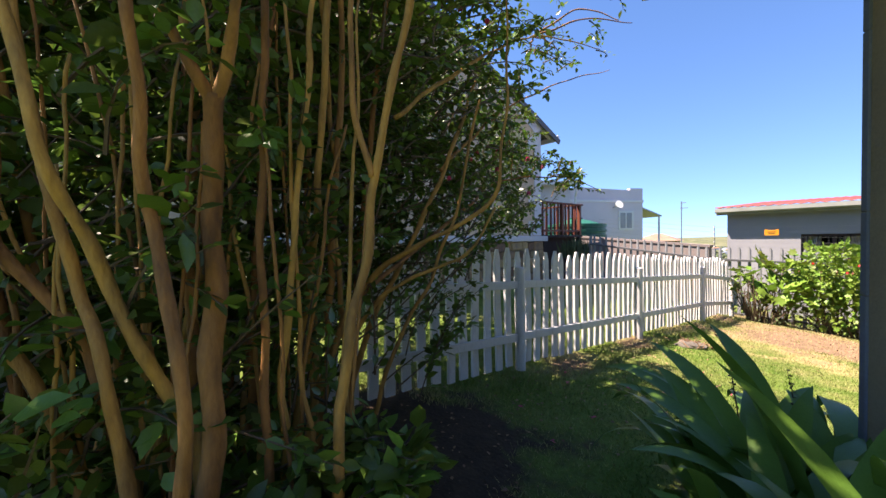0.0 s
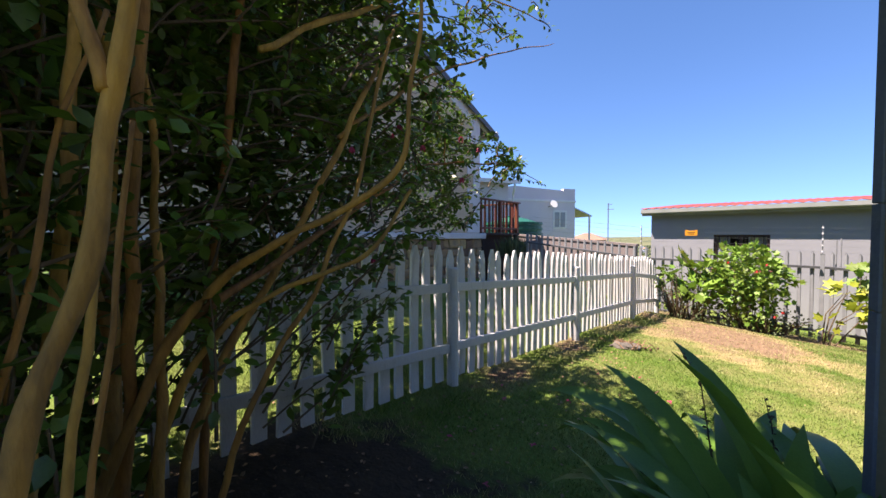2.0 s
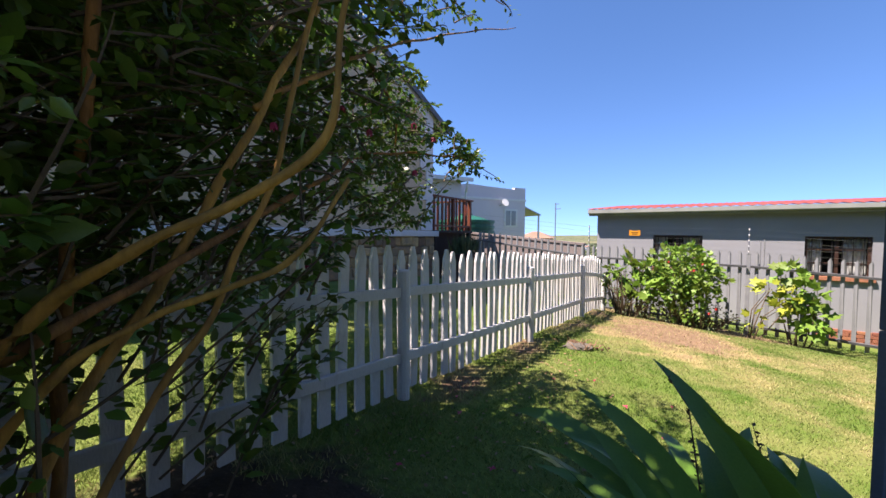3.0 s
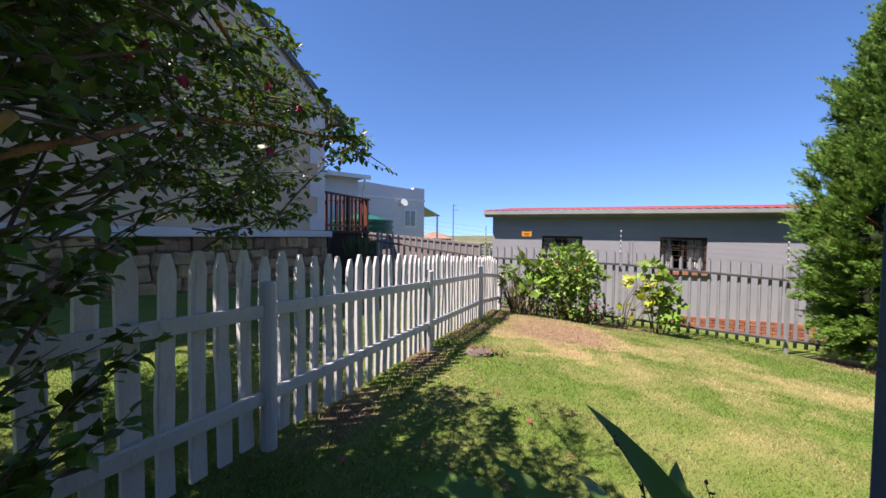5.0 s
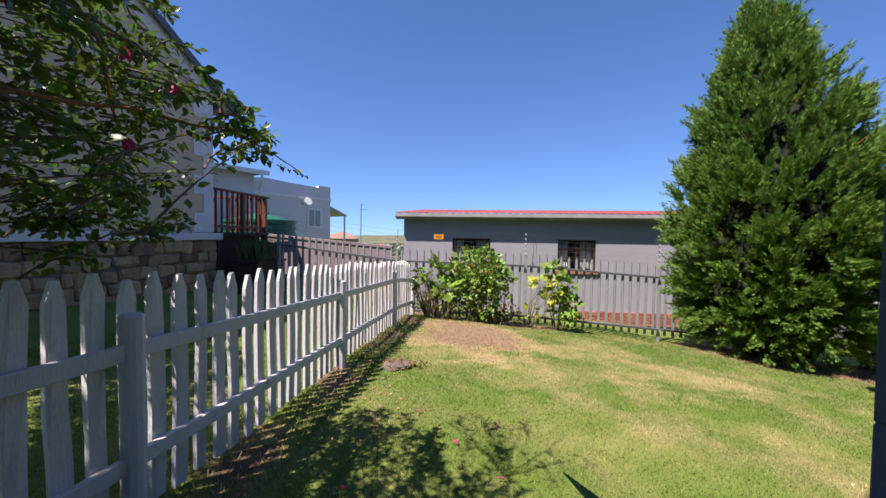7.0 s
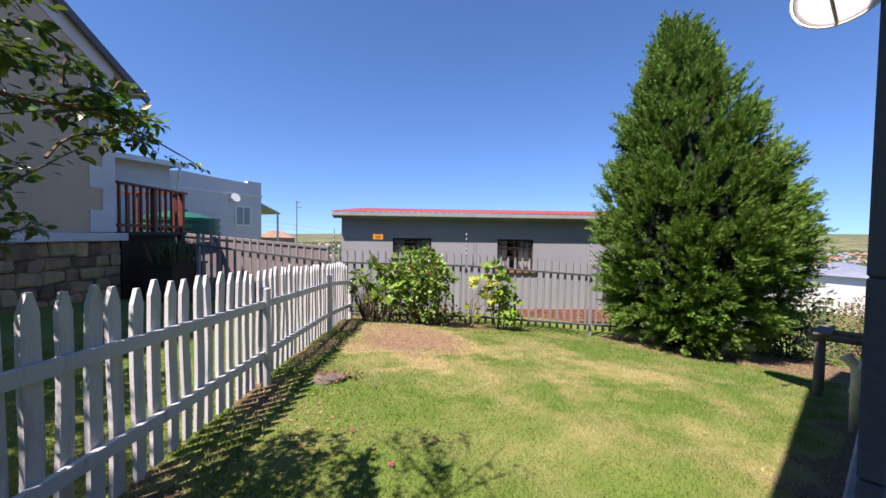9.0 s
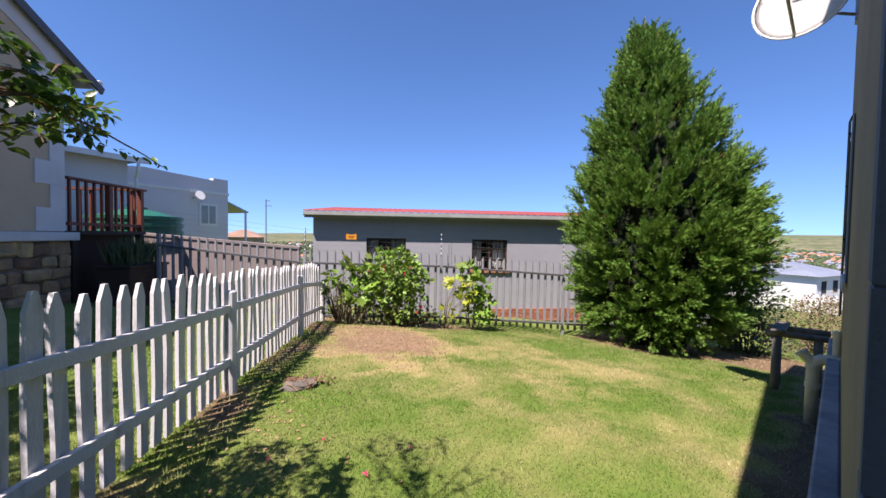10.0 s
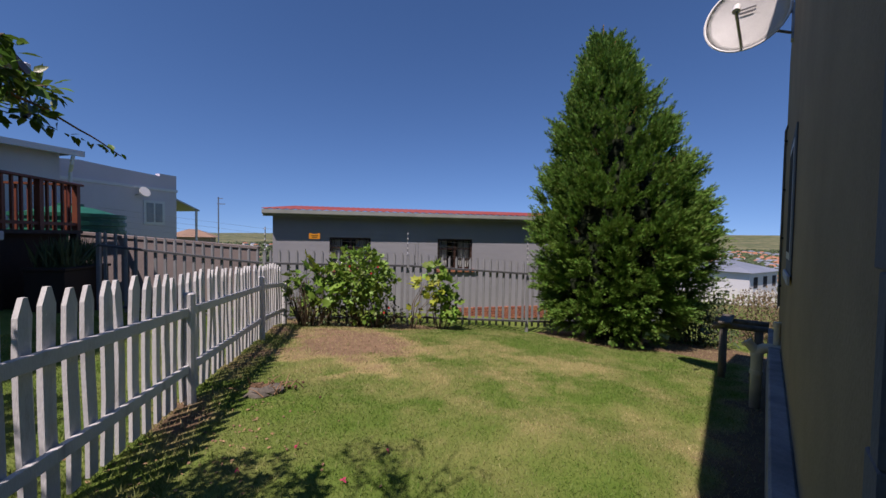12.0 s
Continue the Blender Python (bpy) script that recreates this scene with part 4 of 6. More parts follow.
def build_deck():
    deck = thing("timber_deck", "raised deck with red-brown stained slatted railing", "deck", (NX, NY, 0))
    x = -0.05
    y0, y1, z0, z1 = 0.12, 2.18, 1.62, 2.52
    part("floor", boxmesh(-3.2, x + 0.05, 0.0, y1 + 0.05, z0 - 0.12, z0 - 0.05), M_DARKTIMBER, deck)
    part("top_rail", boxmesh(x - 0.06, x + 0.07, y0 - 0.05, y1 + 0.08, z1, z1 + 0.045, bevel=0.006), M_TIMBER, deck)
    part("bottom_rail", boxmesh(x - 0.03, x + 0.03, y0, y1, z0 + 0.05, z0 + 0.11), M_TIMBER, deck)
    n = 11
    for k in range(n):
        y = y0 + 0.06 + (y1 - y0 - 0.12) * k / (n - 1)
        w = 0.05 if k in (5, n - 1) else 0.022
        part("baluster" if w < 0.04 else "post", boxmesh(x - w, x + w, y - w, y + w, z0 - 0.05, z1, bevel=0.004), M_TIMBER, deck)
    for k in range(12):
        xx = x - 0.2 - k * 0.22
        part("baluster", boxmesh(xx - 0.022, xx + 0.022, y1 - 0.05, y1 - 0.006, z0 - 0.05, z1, bevel=0.004), M_TIMBER, deck)
    part("top_rail", boxmesh(x - 2.9, x - 0.08, y1 - 0.09, y1 + 0.04, z1, z1 + 0.045), M_TIMBER, deck)
    for k in range(4):
        xx, yy = x - (0 if k < 2 else 2.4), y0 + 0.1 + (k % 2) * (y1 - y0 - 0.2)
        part("support_post", boxmesh(xx - 0.06, xx + 0.06, yy - 0.06, yy + 0.06, -0.7, z0 - 0.12), M_DARKTIMBER, deck)
    # dark sheet added in place of the shaded void below the deck
    part("underdeck_shade", boxmesh(-0.30, -0.27, 0.25, y1, -0.6, z0 - 0.12), M_DARKTIMBER, deck, "dark sheet standing for the shade under the deck")
    planter = thing("planter_box", "dark timber planter box under the deck", "planter", (NX + 0.55, NY + 0.95, 0.0))
    part("box", boxmesh(-0.3, 0.3, -0.6, 0.6, 0.0, 0.85, bevel=0.01), M_DARKTIMBER, planter)
    part("rim", boxmesh(-0.33, 0.33, -0.63, 0.63, 0.85, 0.90, bevel=0.006), M_DARKTIMBER, planter)
    n = 320
    pos = np.stack([rng.uniform(-0.25, 0.25, n) + NX + 0.55, rng.uniform(-0.5, 0.5, n) + NY + 0.95, np.full(n, 0.88)], 1)
    d = np.stack([rng.normal(0, 0.25, n), rng.normal(0, 0.25, n), np.ones(n)], 1)
    me = scatter("rosemary_bush", [(-0.012, 0, 0), (0.012, 0, 0), (0.02, 0.5, 0.02), (-0.02, 0.5, -0.02), (0, 1, 0)], [(0, 1, 2), (0, 2, 3), (3, 2, 4)], pos, frames_from(d, rng.normal(0, 1, (n, 3))), rng.uniform(0.3, 0.65, n))
    tagged(put_mesh("rosemary_bush", me, M_GREENSHRUB), "upright grey-green bush growing in planter", "plant")


build_deck()


def build_mauve():
    a, b = Vector((-10.3, 17.0, 0)), Vector((-8.62, 20.0, 0))
    d = (b - a).normalized()
    ang = math.degrees(math.atan2(d.y, d.x))
    L = (b - a).length
    h = thing("parapet_house", "pale mauve plastered house with parapet and white window", "house", a, ang)
    # local x along the visible wall, the house lies behind (+y)
    prof = [(-1.2, -1.5), (-1.2, 3.86), (0.0, 3.98), (1.0, 3.92), (L - 0.7, 3.85), (L - 0.7, 3.95), (L, 3.95), (L, -1.5)]
    bm = bmesh.new()
    prism(bm, prof, 0, 0.25)
    part("wall", bm, M_MAUVE, h)
    part("end_wall", boxmesh(L - 0.25, L, 0.25, 6, -1.5, 3.95), M_MAUVE, h)
    part("rear_wall", boxmesh(-0.6, L - 0.25, 5.75, 6, -1.5, 3.5), M_MAUVE, h)
    part("roof", boxmesh(-0.6, L - 0.25, 0.25, 5.75, 3.0, 3.1), M_ROOFSHEET, h)
    part("string_course", boxmesh(-0.6, L + 0.03, -0.035, 0, 3.25, 3.36), M_WHITE, h, "white plaster band")
    win = part("window", boxmesh(L - 1.36, L - 0.52, -0.03, 0, 1.86, 2.82), M_WHITE, h, "white framed window")
    for k in range(2):
        part("pane", boxmesh(L - 1.26 + 0.35 * k, L - 0.98 + 0.35 * k, -0.038, -0.031, 1.96, 2.72), M_PANE, win, "dark glass pane")
    part("porch_roof", boxmesh(0.0, 1.25, 0.1, 1.6, 0, 0.06, m=Matrix.Translation((L, 0, 2.98)) @ Matrix.Rotation(0.36, 4, "Y")), M_GALV, h, "grey lean-to porch roof")
    part("porch_post", boxmesh(L + 1.05, L + 1.12, 0.15, 0.22, -1.5, 2.58), M_WHITE, h)
    part("wall_dish", tubemesh([(L - 1.5, -0.26, 3.1), (L - 1.5, -0.31, 3.12)], [0.18, 0.2], 16), M_DISH, h)
    part("dish_arm", tubemesh([(L - 1.65, 0, 2.98), (L - 1.5, -0.25, 3.08)], 0.02, 6), M_GALV, h)
    # lower wing with fascia, gutter and downpipe
    wing = thing("low_wing", "flat-roofed wing with white gutter and downpipe", "house", (-9.56, 13.62, 0), ang)
    part("wall", boxmesh(-2.2, 1.0, 0.3, 0.5, -1, 3.76), M_MAUVE, wing)
    part("roof", boxmesh(-2.4, 1.35, -0.1, 3.0, 3.78, 3.86), M_ROOFSHEET, wing)
    part("fascia", boxmesh(-2.4, 1.35, -0.16, -0.1, 3.70, 3.86), M_WHITE, wing)
    part("downpipe", tubemesh([(1.1, -0.1, 3.69), (1.1, -0.05, 3.46), (1.2, 0.22, 3.26), (1.2, 0.24, 0)], 0.045, 8), M_WHITE, wing)
    tank = thing("water_tank", "round ribbed dark green plastic water tank", "tank", (-8.2, 13.24, gz(-8.2, 13.24) - 0.3))
    pts, rad = [], []
    z = 0.0
    top = 2.42
    k = 0
    while z < top - 0.15:
        pts += [(0, 0, z), (0, 0, z + 0.09)]
        rad += [1.06, 1.06] if k % 2 else [1.1, 1.1]
        z += 0.1
        k += 1
    pts += [(0, 0, z), (0, 0, z + 0.14), (0, 0, z + 0.2)]
    rad += [0.9, 0.5, 0.2]
    part("shell", tubemesh(pts, rad, 28), M_TANK, tank)
    part("lid", tubemesh([(0, 0, z + 0.18), (0, 0, z + 0.25)], 0.25, 20), M_TANK, tank)


build_mauve()

bw = thing("boundary_wall", "low brown plastered boundary wall behind the palisade", "wall", (-5.2, 11.9, 0), -3)
bm = bmesh.new()
prism(bm, [(-2.3, -1.5), (1.75, -1.5), (1.75, 1.18), (-2.3, 1.50)], 0, 0.2)
part("wall", bm, M_BOUNDARY, bw)
bm = bmesh.new()
prism(bm, [(-2.33, 1.50), (1.78, 1.18), (1.78, 1.24), (-2.33, 1.56)], -0.03, 0.23)
part("coping", bm, M_BOUNDARY, bw)


# ---------------------------------------------------------------- cypress
def tree_radius(z):
    return np.interp(z, [-0.6, -0.2, 0.5, 1.3, 1.9, 2.8, 3.8, 4.6, 5.3, 5.95], [0.95, 1.22, 1.62, 1.80, 1.78, 1.52, 1.10, 0.68, 0.30, 0.05])


def tree_axis(z):
    return 4.62 + np.interp(z, [0, 2, 4, 6], [0.02, 0.0, -0.2, -0.45]), 9.12 + 0 * z


def build_cypress():
    base = gz(4.6, 9.1)
    tree = thing("cypress_tree", "tall dense green cypress tree with feathery sprays", "tree", (4.6, 9.12, base))
    off = Vector((-4.6, -9.12, -base))
    part("trunk", tubemesh([(0, 0, -0.3), (0.0, 0, 1.5), (-0.2, 0, 4), (-0.45, 0, 6.2)], [0.16, 0.13, 0.07, 0.015], 10), M_BARK, tree)
    r = random.Random(5)
    for k in range(26):
        z = 0.5 + k * 0.2
        a = k * 2.4
        R = float(tree_radius(z + 0.3)) * 0.8
        cx, cy = tree_axis(z)
        part("limb", tubemesh([(float(cx) - 4.6, 0, z - base), (float(cx) - 4.6 + math.cos(a) * R * 0.6, math.sin(a) * R * 0.6, z - base + 0.25), (float(cx) - 4.6 + math.cos(a) * R, math.sin(a) * R, z - base + 0.7)], [0.035, 0.02, 0.006], 6), M_BARK, tree)
    # inner mass of foliage, its shade put into a near-black colour
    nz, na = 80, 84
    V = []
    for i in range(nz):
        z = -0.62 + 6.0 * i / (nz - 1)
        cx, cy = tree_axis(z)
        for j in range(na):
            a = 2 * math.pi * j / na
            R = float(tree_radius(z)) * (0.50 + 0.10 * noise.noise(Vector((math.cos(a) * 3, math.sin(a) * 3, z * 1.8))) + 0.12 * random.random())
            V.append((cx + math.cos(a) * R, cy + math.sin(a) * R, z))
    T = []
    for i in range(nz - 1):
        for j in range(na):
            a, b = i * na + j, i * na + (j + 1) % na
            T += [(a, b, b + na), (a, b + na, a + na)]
    ob = put_mesh("inner_shade_core", raw_mesh("inner_shade_core", np.array(V) + np.array(off), T), M_CONIFERSHADE, tree, "inner foliage core, coloured near-black for the shade inside the crown")
    # boughs: tufts of plumes that stand out from the crown, with dark hollows between them
    nt_ = 560
    tz = -0.25 + 5.9 * rng.random(nt_) ** 1.15
    ta = rng.uniform(0, 2 * math.pi, nt_)
    tr = tree_radius(tz) * rng.uniform(0.74, 1.10, nt_)
    per_tuft = 8
    z = np.repeat(tz, per_tuft) + rng.normal(0, 0.10, nt_ * per_tuft)
    a = np.repeat(ta, per_tuft) + rng.normal(0, 0.10, nt_ * per_tuft) / np.maximum(np.repeat(tr, per_tuft), 0.3)
    R = np.repeat(tr, per_tuft) + rng.normal(0, 0.06, nt_ * per_tuft)
    nb = len(z)
    cx, cy = tree_axis(z)
    outward = np.stack([np.cos(a), np.sin(a), np.zeros(nb)], 1)
    root = np.stack([cx, cy, z], 1) + outward * (R * 0.86)[:, None]
    updown = np.interp(z, [-0.4, 0.6, 2, 6], [-0.1, 0.35, 0.8, 1.9])
    direction = outward + np.stack([rng.normal(0, 0.30, nb), rng.normal(0, 0.30, nb), updown + rng.normal(0, 0.25, nb)], 1)
    direction /= np.linalg.norm(direction, axis=1, keepdims=True)
    length = rng.uniform(0.26, 0.55, nb) * np.interp(z, [-0.4, 3, 6.2], [0.85, 1.0, 0.75])
    # leader and the second spire beside it
    ne = 90
    h = rng.random(ne)
    two = rng.random(ne) < 0.62
    ex = np.where(two, 5.02, 4.14) + rng.normal(0, 0.16, ne) * (1.1 - h)
    ey = 9.1 + rng.normal(0, 0.16, ne) * (1.1 - h)
    ez = np.where(two, 3.9 + 1.25 * h, 5.0 + 0.75 * h)
    extra = np.stack([ex, ey, ez], 1)
    root = np.concatenate([root, extra])
    direction = np.concatenate([direction, np.stack([rng.normal(0.05, 0.22, ne), rng.normal(0, 0.22, ne), np.ones(ne)], 1)])
    length = np.concatenate([length, rng.uniform(0.28, 0.5, ne)])
    nb = len(root)
    per = 40
    t = np.tile(np.linspace(0.05, 1.0, per), nb)
    rep = np.repeat(np.arange(nb), per)
    droop = np.stack([np.zeros(len(t)), np.zeros(len(t)), -0.10 * t * t * length[rep]], 1)
    puff = rng.normal(0, 0.022, (len(t), 3))
    pos = puff + root[rep] + direction[rep] * (t * length[rep])[:, None] + droop
    # side sprays fan out from the plume
    rand = rng.normal(0, 1, (len(t), 3))
    side = np.cross(direction[rep], rand)
    side /= np.linalg.norm(side, axis=1, keepdims=True)
    d = direction[rep] * 0.85 + side * rng.uniform(0.2, 0.8, len(t))[:, None] * (1.2 - 0.8 * t)[:, None]
    size = rng.uniform(0.07, 0.14, len(t)) * (1.15 - 0.5 * t)
    fv = [(0, 0, 0), (-0.05, 0.5, 0), (0.05, 0.5, 0), (0, 1, 0.02),
          (-0.30, 0.52, 0.03), (-0.02, 0.28, 0), (0.30, 0.52, -0.03), (0.02, 0.28, 0), (-0.22, 0.82, 0.02), (0.22, 0.82, -0.02), (-0.02, 0.55, 0), (0.02, 0.55, 0)]
    ff = [(0, 2, 1), (1, 2, 3), (0, 5, 4), (0, 6, 7), (5, 10, 8), (7, 9, 11)]
    me = scatter("crown", fv, ff, pos, frames_from(d, rng.normal(0, 1, (len(t), 3))), size)
    me.transform(Matrix.Translation(off))
    put_mesh("crown", me, M_CONIFER, tree, "feathery green cypress sprays")


build_cypress()


# ---------------------------------------------------------------- large hibiscus by the path
def stem(parent, pts, r0, r1, name="stem"):
    """A stem through a few bends, thinning upwards, with knots."""
    P = [Vector(p) for p in pts]
    out, rad = [], []
    n = 11 * (len(P) - 1)
    for i in range(n + 1):
        u = i / n * (len(P) - 1)
        k = min(int(u), len(P) - 2)
        f = u - k
        p0, p1, p2, p3 = P[max(k - 1, 0)], P[k], P[k + 1], P[min(k + 2, len(P) - 1)]
        q = 0.5 * ((2 * p1) + (p2 - p0) * f + (2 * p0 - 5 * p1 + 4 * p2 - p3) * f * f + (3 * p1 - p0 - 3 * p2 + p3) * f ** 3)
        q = q + Vector((noise.noise(q * 5), noise.noise(q * 5 + Vector((7, 0, 0))), noise.noise(q * 6))) * 0.019
        out.append(q)
        rad.append((r0 + (r1 - r0) * i / n) * (0.95 + 0.22 * noise.noise(q * 11) + 0.12 * noise.noise(q * 31)))
    return part(name, tubemesh(out, rad, 9), M_BARK, parent, smooth=True)


def build_hibiscus():
    bush = thing("hibiscus_bush", "large overgrown hibiscus with bare tan stems and dark leaves", "shrub")
    # the thick near stems, fanning up from one crown
    stem(bush, [(-1.02, 0.20, 0.20), (-1.05, 0.19, 0.75), (-1.08, 0.20, 1.09), (-1.17, 0.22, 1.48), (-1.14, 0.22, 1.79)], 0.026, 0.023)
    stem(bush, [(-1.14, 0.22, 1.77), (-1.11, 0.25, 1.87), (-1.05, 0.28, 2.11), (-1.2, 0.4, 2.9)], 0.017, 0.010)
    stem(bush, [(-1.14, 0.22, 1.77), (-1.12, 0.15, 1.89), (-1.09, 0.08, 2.11), (-1.2, -0.1, 2.7)], 0.015, 0.008)
    stem(bush, [(-1.02, 0.17, 0.20), (-0.98, 0.14, 0.8), (-0.95, 0.13, 1.13), (-1.03, 0.11, 1.41), (-1.04, 0.09, 1.61), (-0.95, 0.06, 2.05), (-1.1, 0.0, 2.7)], 0.016, 0.010)
    stem(bush, [(-1.06, 0.22, 0.20), (-1.10, 0.20, 0.75), (-1.14, 0.16, 1.04), (-1.15, 0.07, 1.27), (-1.14, 0.01, 1.43), (-1.09, -0.07, 1.7), (-1.2, -0.2, 2.5)], 0.019, 0.010)
    stem(bush, [(-1.08, 0.10, 0.20), (-1.10, 0.04, 1.13), (-1.17, -0.01, 1.36), (-1.17, -0.06, 1.57), (-1.23, -0.12, 2.11)], 0.016, 0.009)
    stem(bush, [(-1.00, 0.42, 0.20), (-1.02, 0.47, 1.03), (-1.06, 0.55, 1.38), (-1.04, 0.60, 1.71), (-0.94, 0.66, 2.18), (-0.95, 0.74, 2.8)], 0.016, 0.010)
    stem(bush, [(-1.05, 0.58, 1.62), (-1.10, 0.55, 1.95), (-1.06, 0.54, 2.6)], 0.011, 0.006)
    stem(bush, [(-1.17, 0.34, 0.20), (-1.18, 0.38, 1.1), (-1.19, 0.44, 1.7), (-1.16, 0.5, 2.5)], 0.013, 0.007)
    stem(bush, [(-1.05, 0.30, 0.2), (-1.12, 0.32, 1.0), (-1.19, 0.33, 1.5), (-1.1, 0.35, 2.3)], 0.014, 0.009)
    stem(bush, [(-1.2, 0.16, 0.2), (-1.25, 0.02, 1.1), (-1.33, -0.14, 1.45), (-1.36, -0.25, 1.8)], 0.018, 0.011)
    stem(bush, [(-1.2, 0.1, 0.2), (-1.28, -0.08, 1.1), (-1.36, -0.26, 1.35), (-1.4, -0.38, 1.6)], 0.017, 0.010)
    # stems behind them
    stem(bush, [(-1.65, 0.62, 0.05), (-1.7, 0.65, 0.87), (-1.84, 0.68, 1.58), (-1.58, 0.62, 2.6)], 0.027, 0.015)
    stem(bush, [(-1.9, 0.42, 0.05), (-1.96, 0.44, 0.83), (-2.06, 0.54, 1.85), (-1.81, 0.53, 2.8)], 0.028, 0.015)
    stem(bush, [(-1.55, 0.65, 0.05), (-1.57, 0.72, 0.89), (-1.7, 0.76, 1.53), (-1.5, 0.62, 2.6)], 0.015, 0.009)
    stem(bush, [(-1.45, 0.30, 0.1), (-1.48, 0.36, 0.9), (-1.52, 0.42, 1.7), (-1.45, 0.45, 2.6)], 0.020, 0.012)
    stem(bush, [(-1.42, 0.40, 0.1), (-1.44, 0.50, 0.95), (-1.42, 0.58, 1.7), (-1.30, 0.6, 2.6)], 0.018, 0.010)
    stem(bush, [(-1.5, 0.18, 0.1), (-1.52, 0.2, 1.0), (-1.56, 0.22, 1.8), (-1.5, 0.2, 2.7)], 0.022, 0.012)
    # boughs reaching out over the fence and the path
    stem(bush, [(-1.62, 0.50, 0.2), (-1.60, 0.62, 0.85), (-1.55, 0.827, 1.277), (-1.35, 0.95, 1.42), (-1.13, 1.10, 1.57), (-1.09, 1.17, 1.9), (-1.2, 1.3, 2.5)], 0.018, 0.003)
    stem(bush, [(-1.66, 0.62, 0.4), (-1.62, 0.80, 1.05), (-1.52, 1.02, 1.28), (-1.40, 1.22, 1.36), (-1.36, 1.40, 1.6)], 0.013, 0.006)
    stem(bush, [(-1.60, 0.75, 0.05), (-1.71, 0.83, 0.81), (-1.73, 1.09, 1.3), (-1.65, 1.35, 1.85), (-1.8, 1.7, 2.4)], 0.018, 0.009)
    stem(bush, [(-1.62, 0.7, 0.2), (-1.55, 0.95, 0.95), (-1.48, 1.2, 1.45), (-1.42, 1.35, 2.1)], 0.012, 0.006)
    stem(bush, [(-1.58, 0.78, 1.20), (-1.8, 1.6, 1.62), (-2.05, 2.2, 1.88), (-1.97, 2.9, 1.96), (-1.90, 3.42, 1.86)], 0.013, 0.002, "branch")
    stem(bush, [(-1.65, 1.3, 1.8), (-1.85, 2.0, 2.3), (-1.85, 2.6, 2.62), (-1.6, 2.95, 2.75)], 0.011, 0.002, "branch")
    stem(bush, [(-1.60, 1.0, 2.0), (-1.75, 1.8, 2.6), (-1.85, 2.5, 2.95), (-1.75, 3.1, 3.0)], 0.012, 0.003, "branch")
    stem(bush, [(-1.85, 1.9, 2.25), (-2.2, 2.5, 2.2), (-2.55, 2.9, 2.05), (-2.65, 3.15, 1.8)], 0.011, 0.003, "branch")
    # twigs above the view, added for their lacy shadow on the lawn
    for tip in ((-2.45, 3.05, 3.05), (-2.15, 3.2, 3.1), (-1.45, 3.0, 3.05), (-1.4, 2.7, 2.95)):
        stem(bush, [(-1.86, 2.35, 2.9), ((tip[0] - 1.86) / 2, (tip[1] + 2.35) / 2, 3.06), tip], 0.008, 0.003, "branch")
    r = random.Random(21)
    for k in range(24):
        bx, by = r.uniform(-2.3, -1.6), r.uniform(-1.0, 0.95)
        tx, ty, tz = bx + r.uniform(-0.5, 0.35), by + r.uniform(-0.5, 0.6), r.uniform(2.2, 3.1)
        stem(bush, [(bx, by, 0.05), ((bx * 2 + tx) / 3 + r.uniform(-0.1, 0.1), (by * 2 + ty) / 3 + r.uniform(-0.1, 0.1), tz * 0.4), (tx, ty, tz)], r.uniform(0.018, 0.034), 0.010)
    for k in range(22):
        bx, by = r.uniform(-1.45, -1.05), r.uniform(-0.15, 0.55)
        tz = r.uniform(1.6, 2.5)
        lean = (by - 0.2) * 0.5 + r.uniform(-0.25, 0.25)
        stem(bush, [(bx, by, 0.2), (bx - 0.05 + r.uniform(-0.06, 0.06), by + lean * 0.3 + r.uniform(-0.06, 0.06), tz * 0.5), (bx - 0.1, by + lean, tz)], r.uniform(0.006, 0.011), 0.004, "shoot")
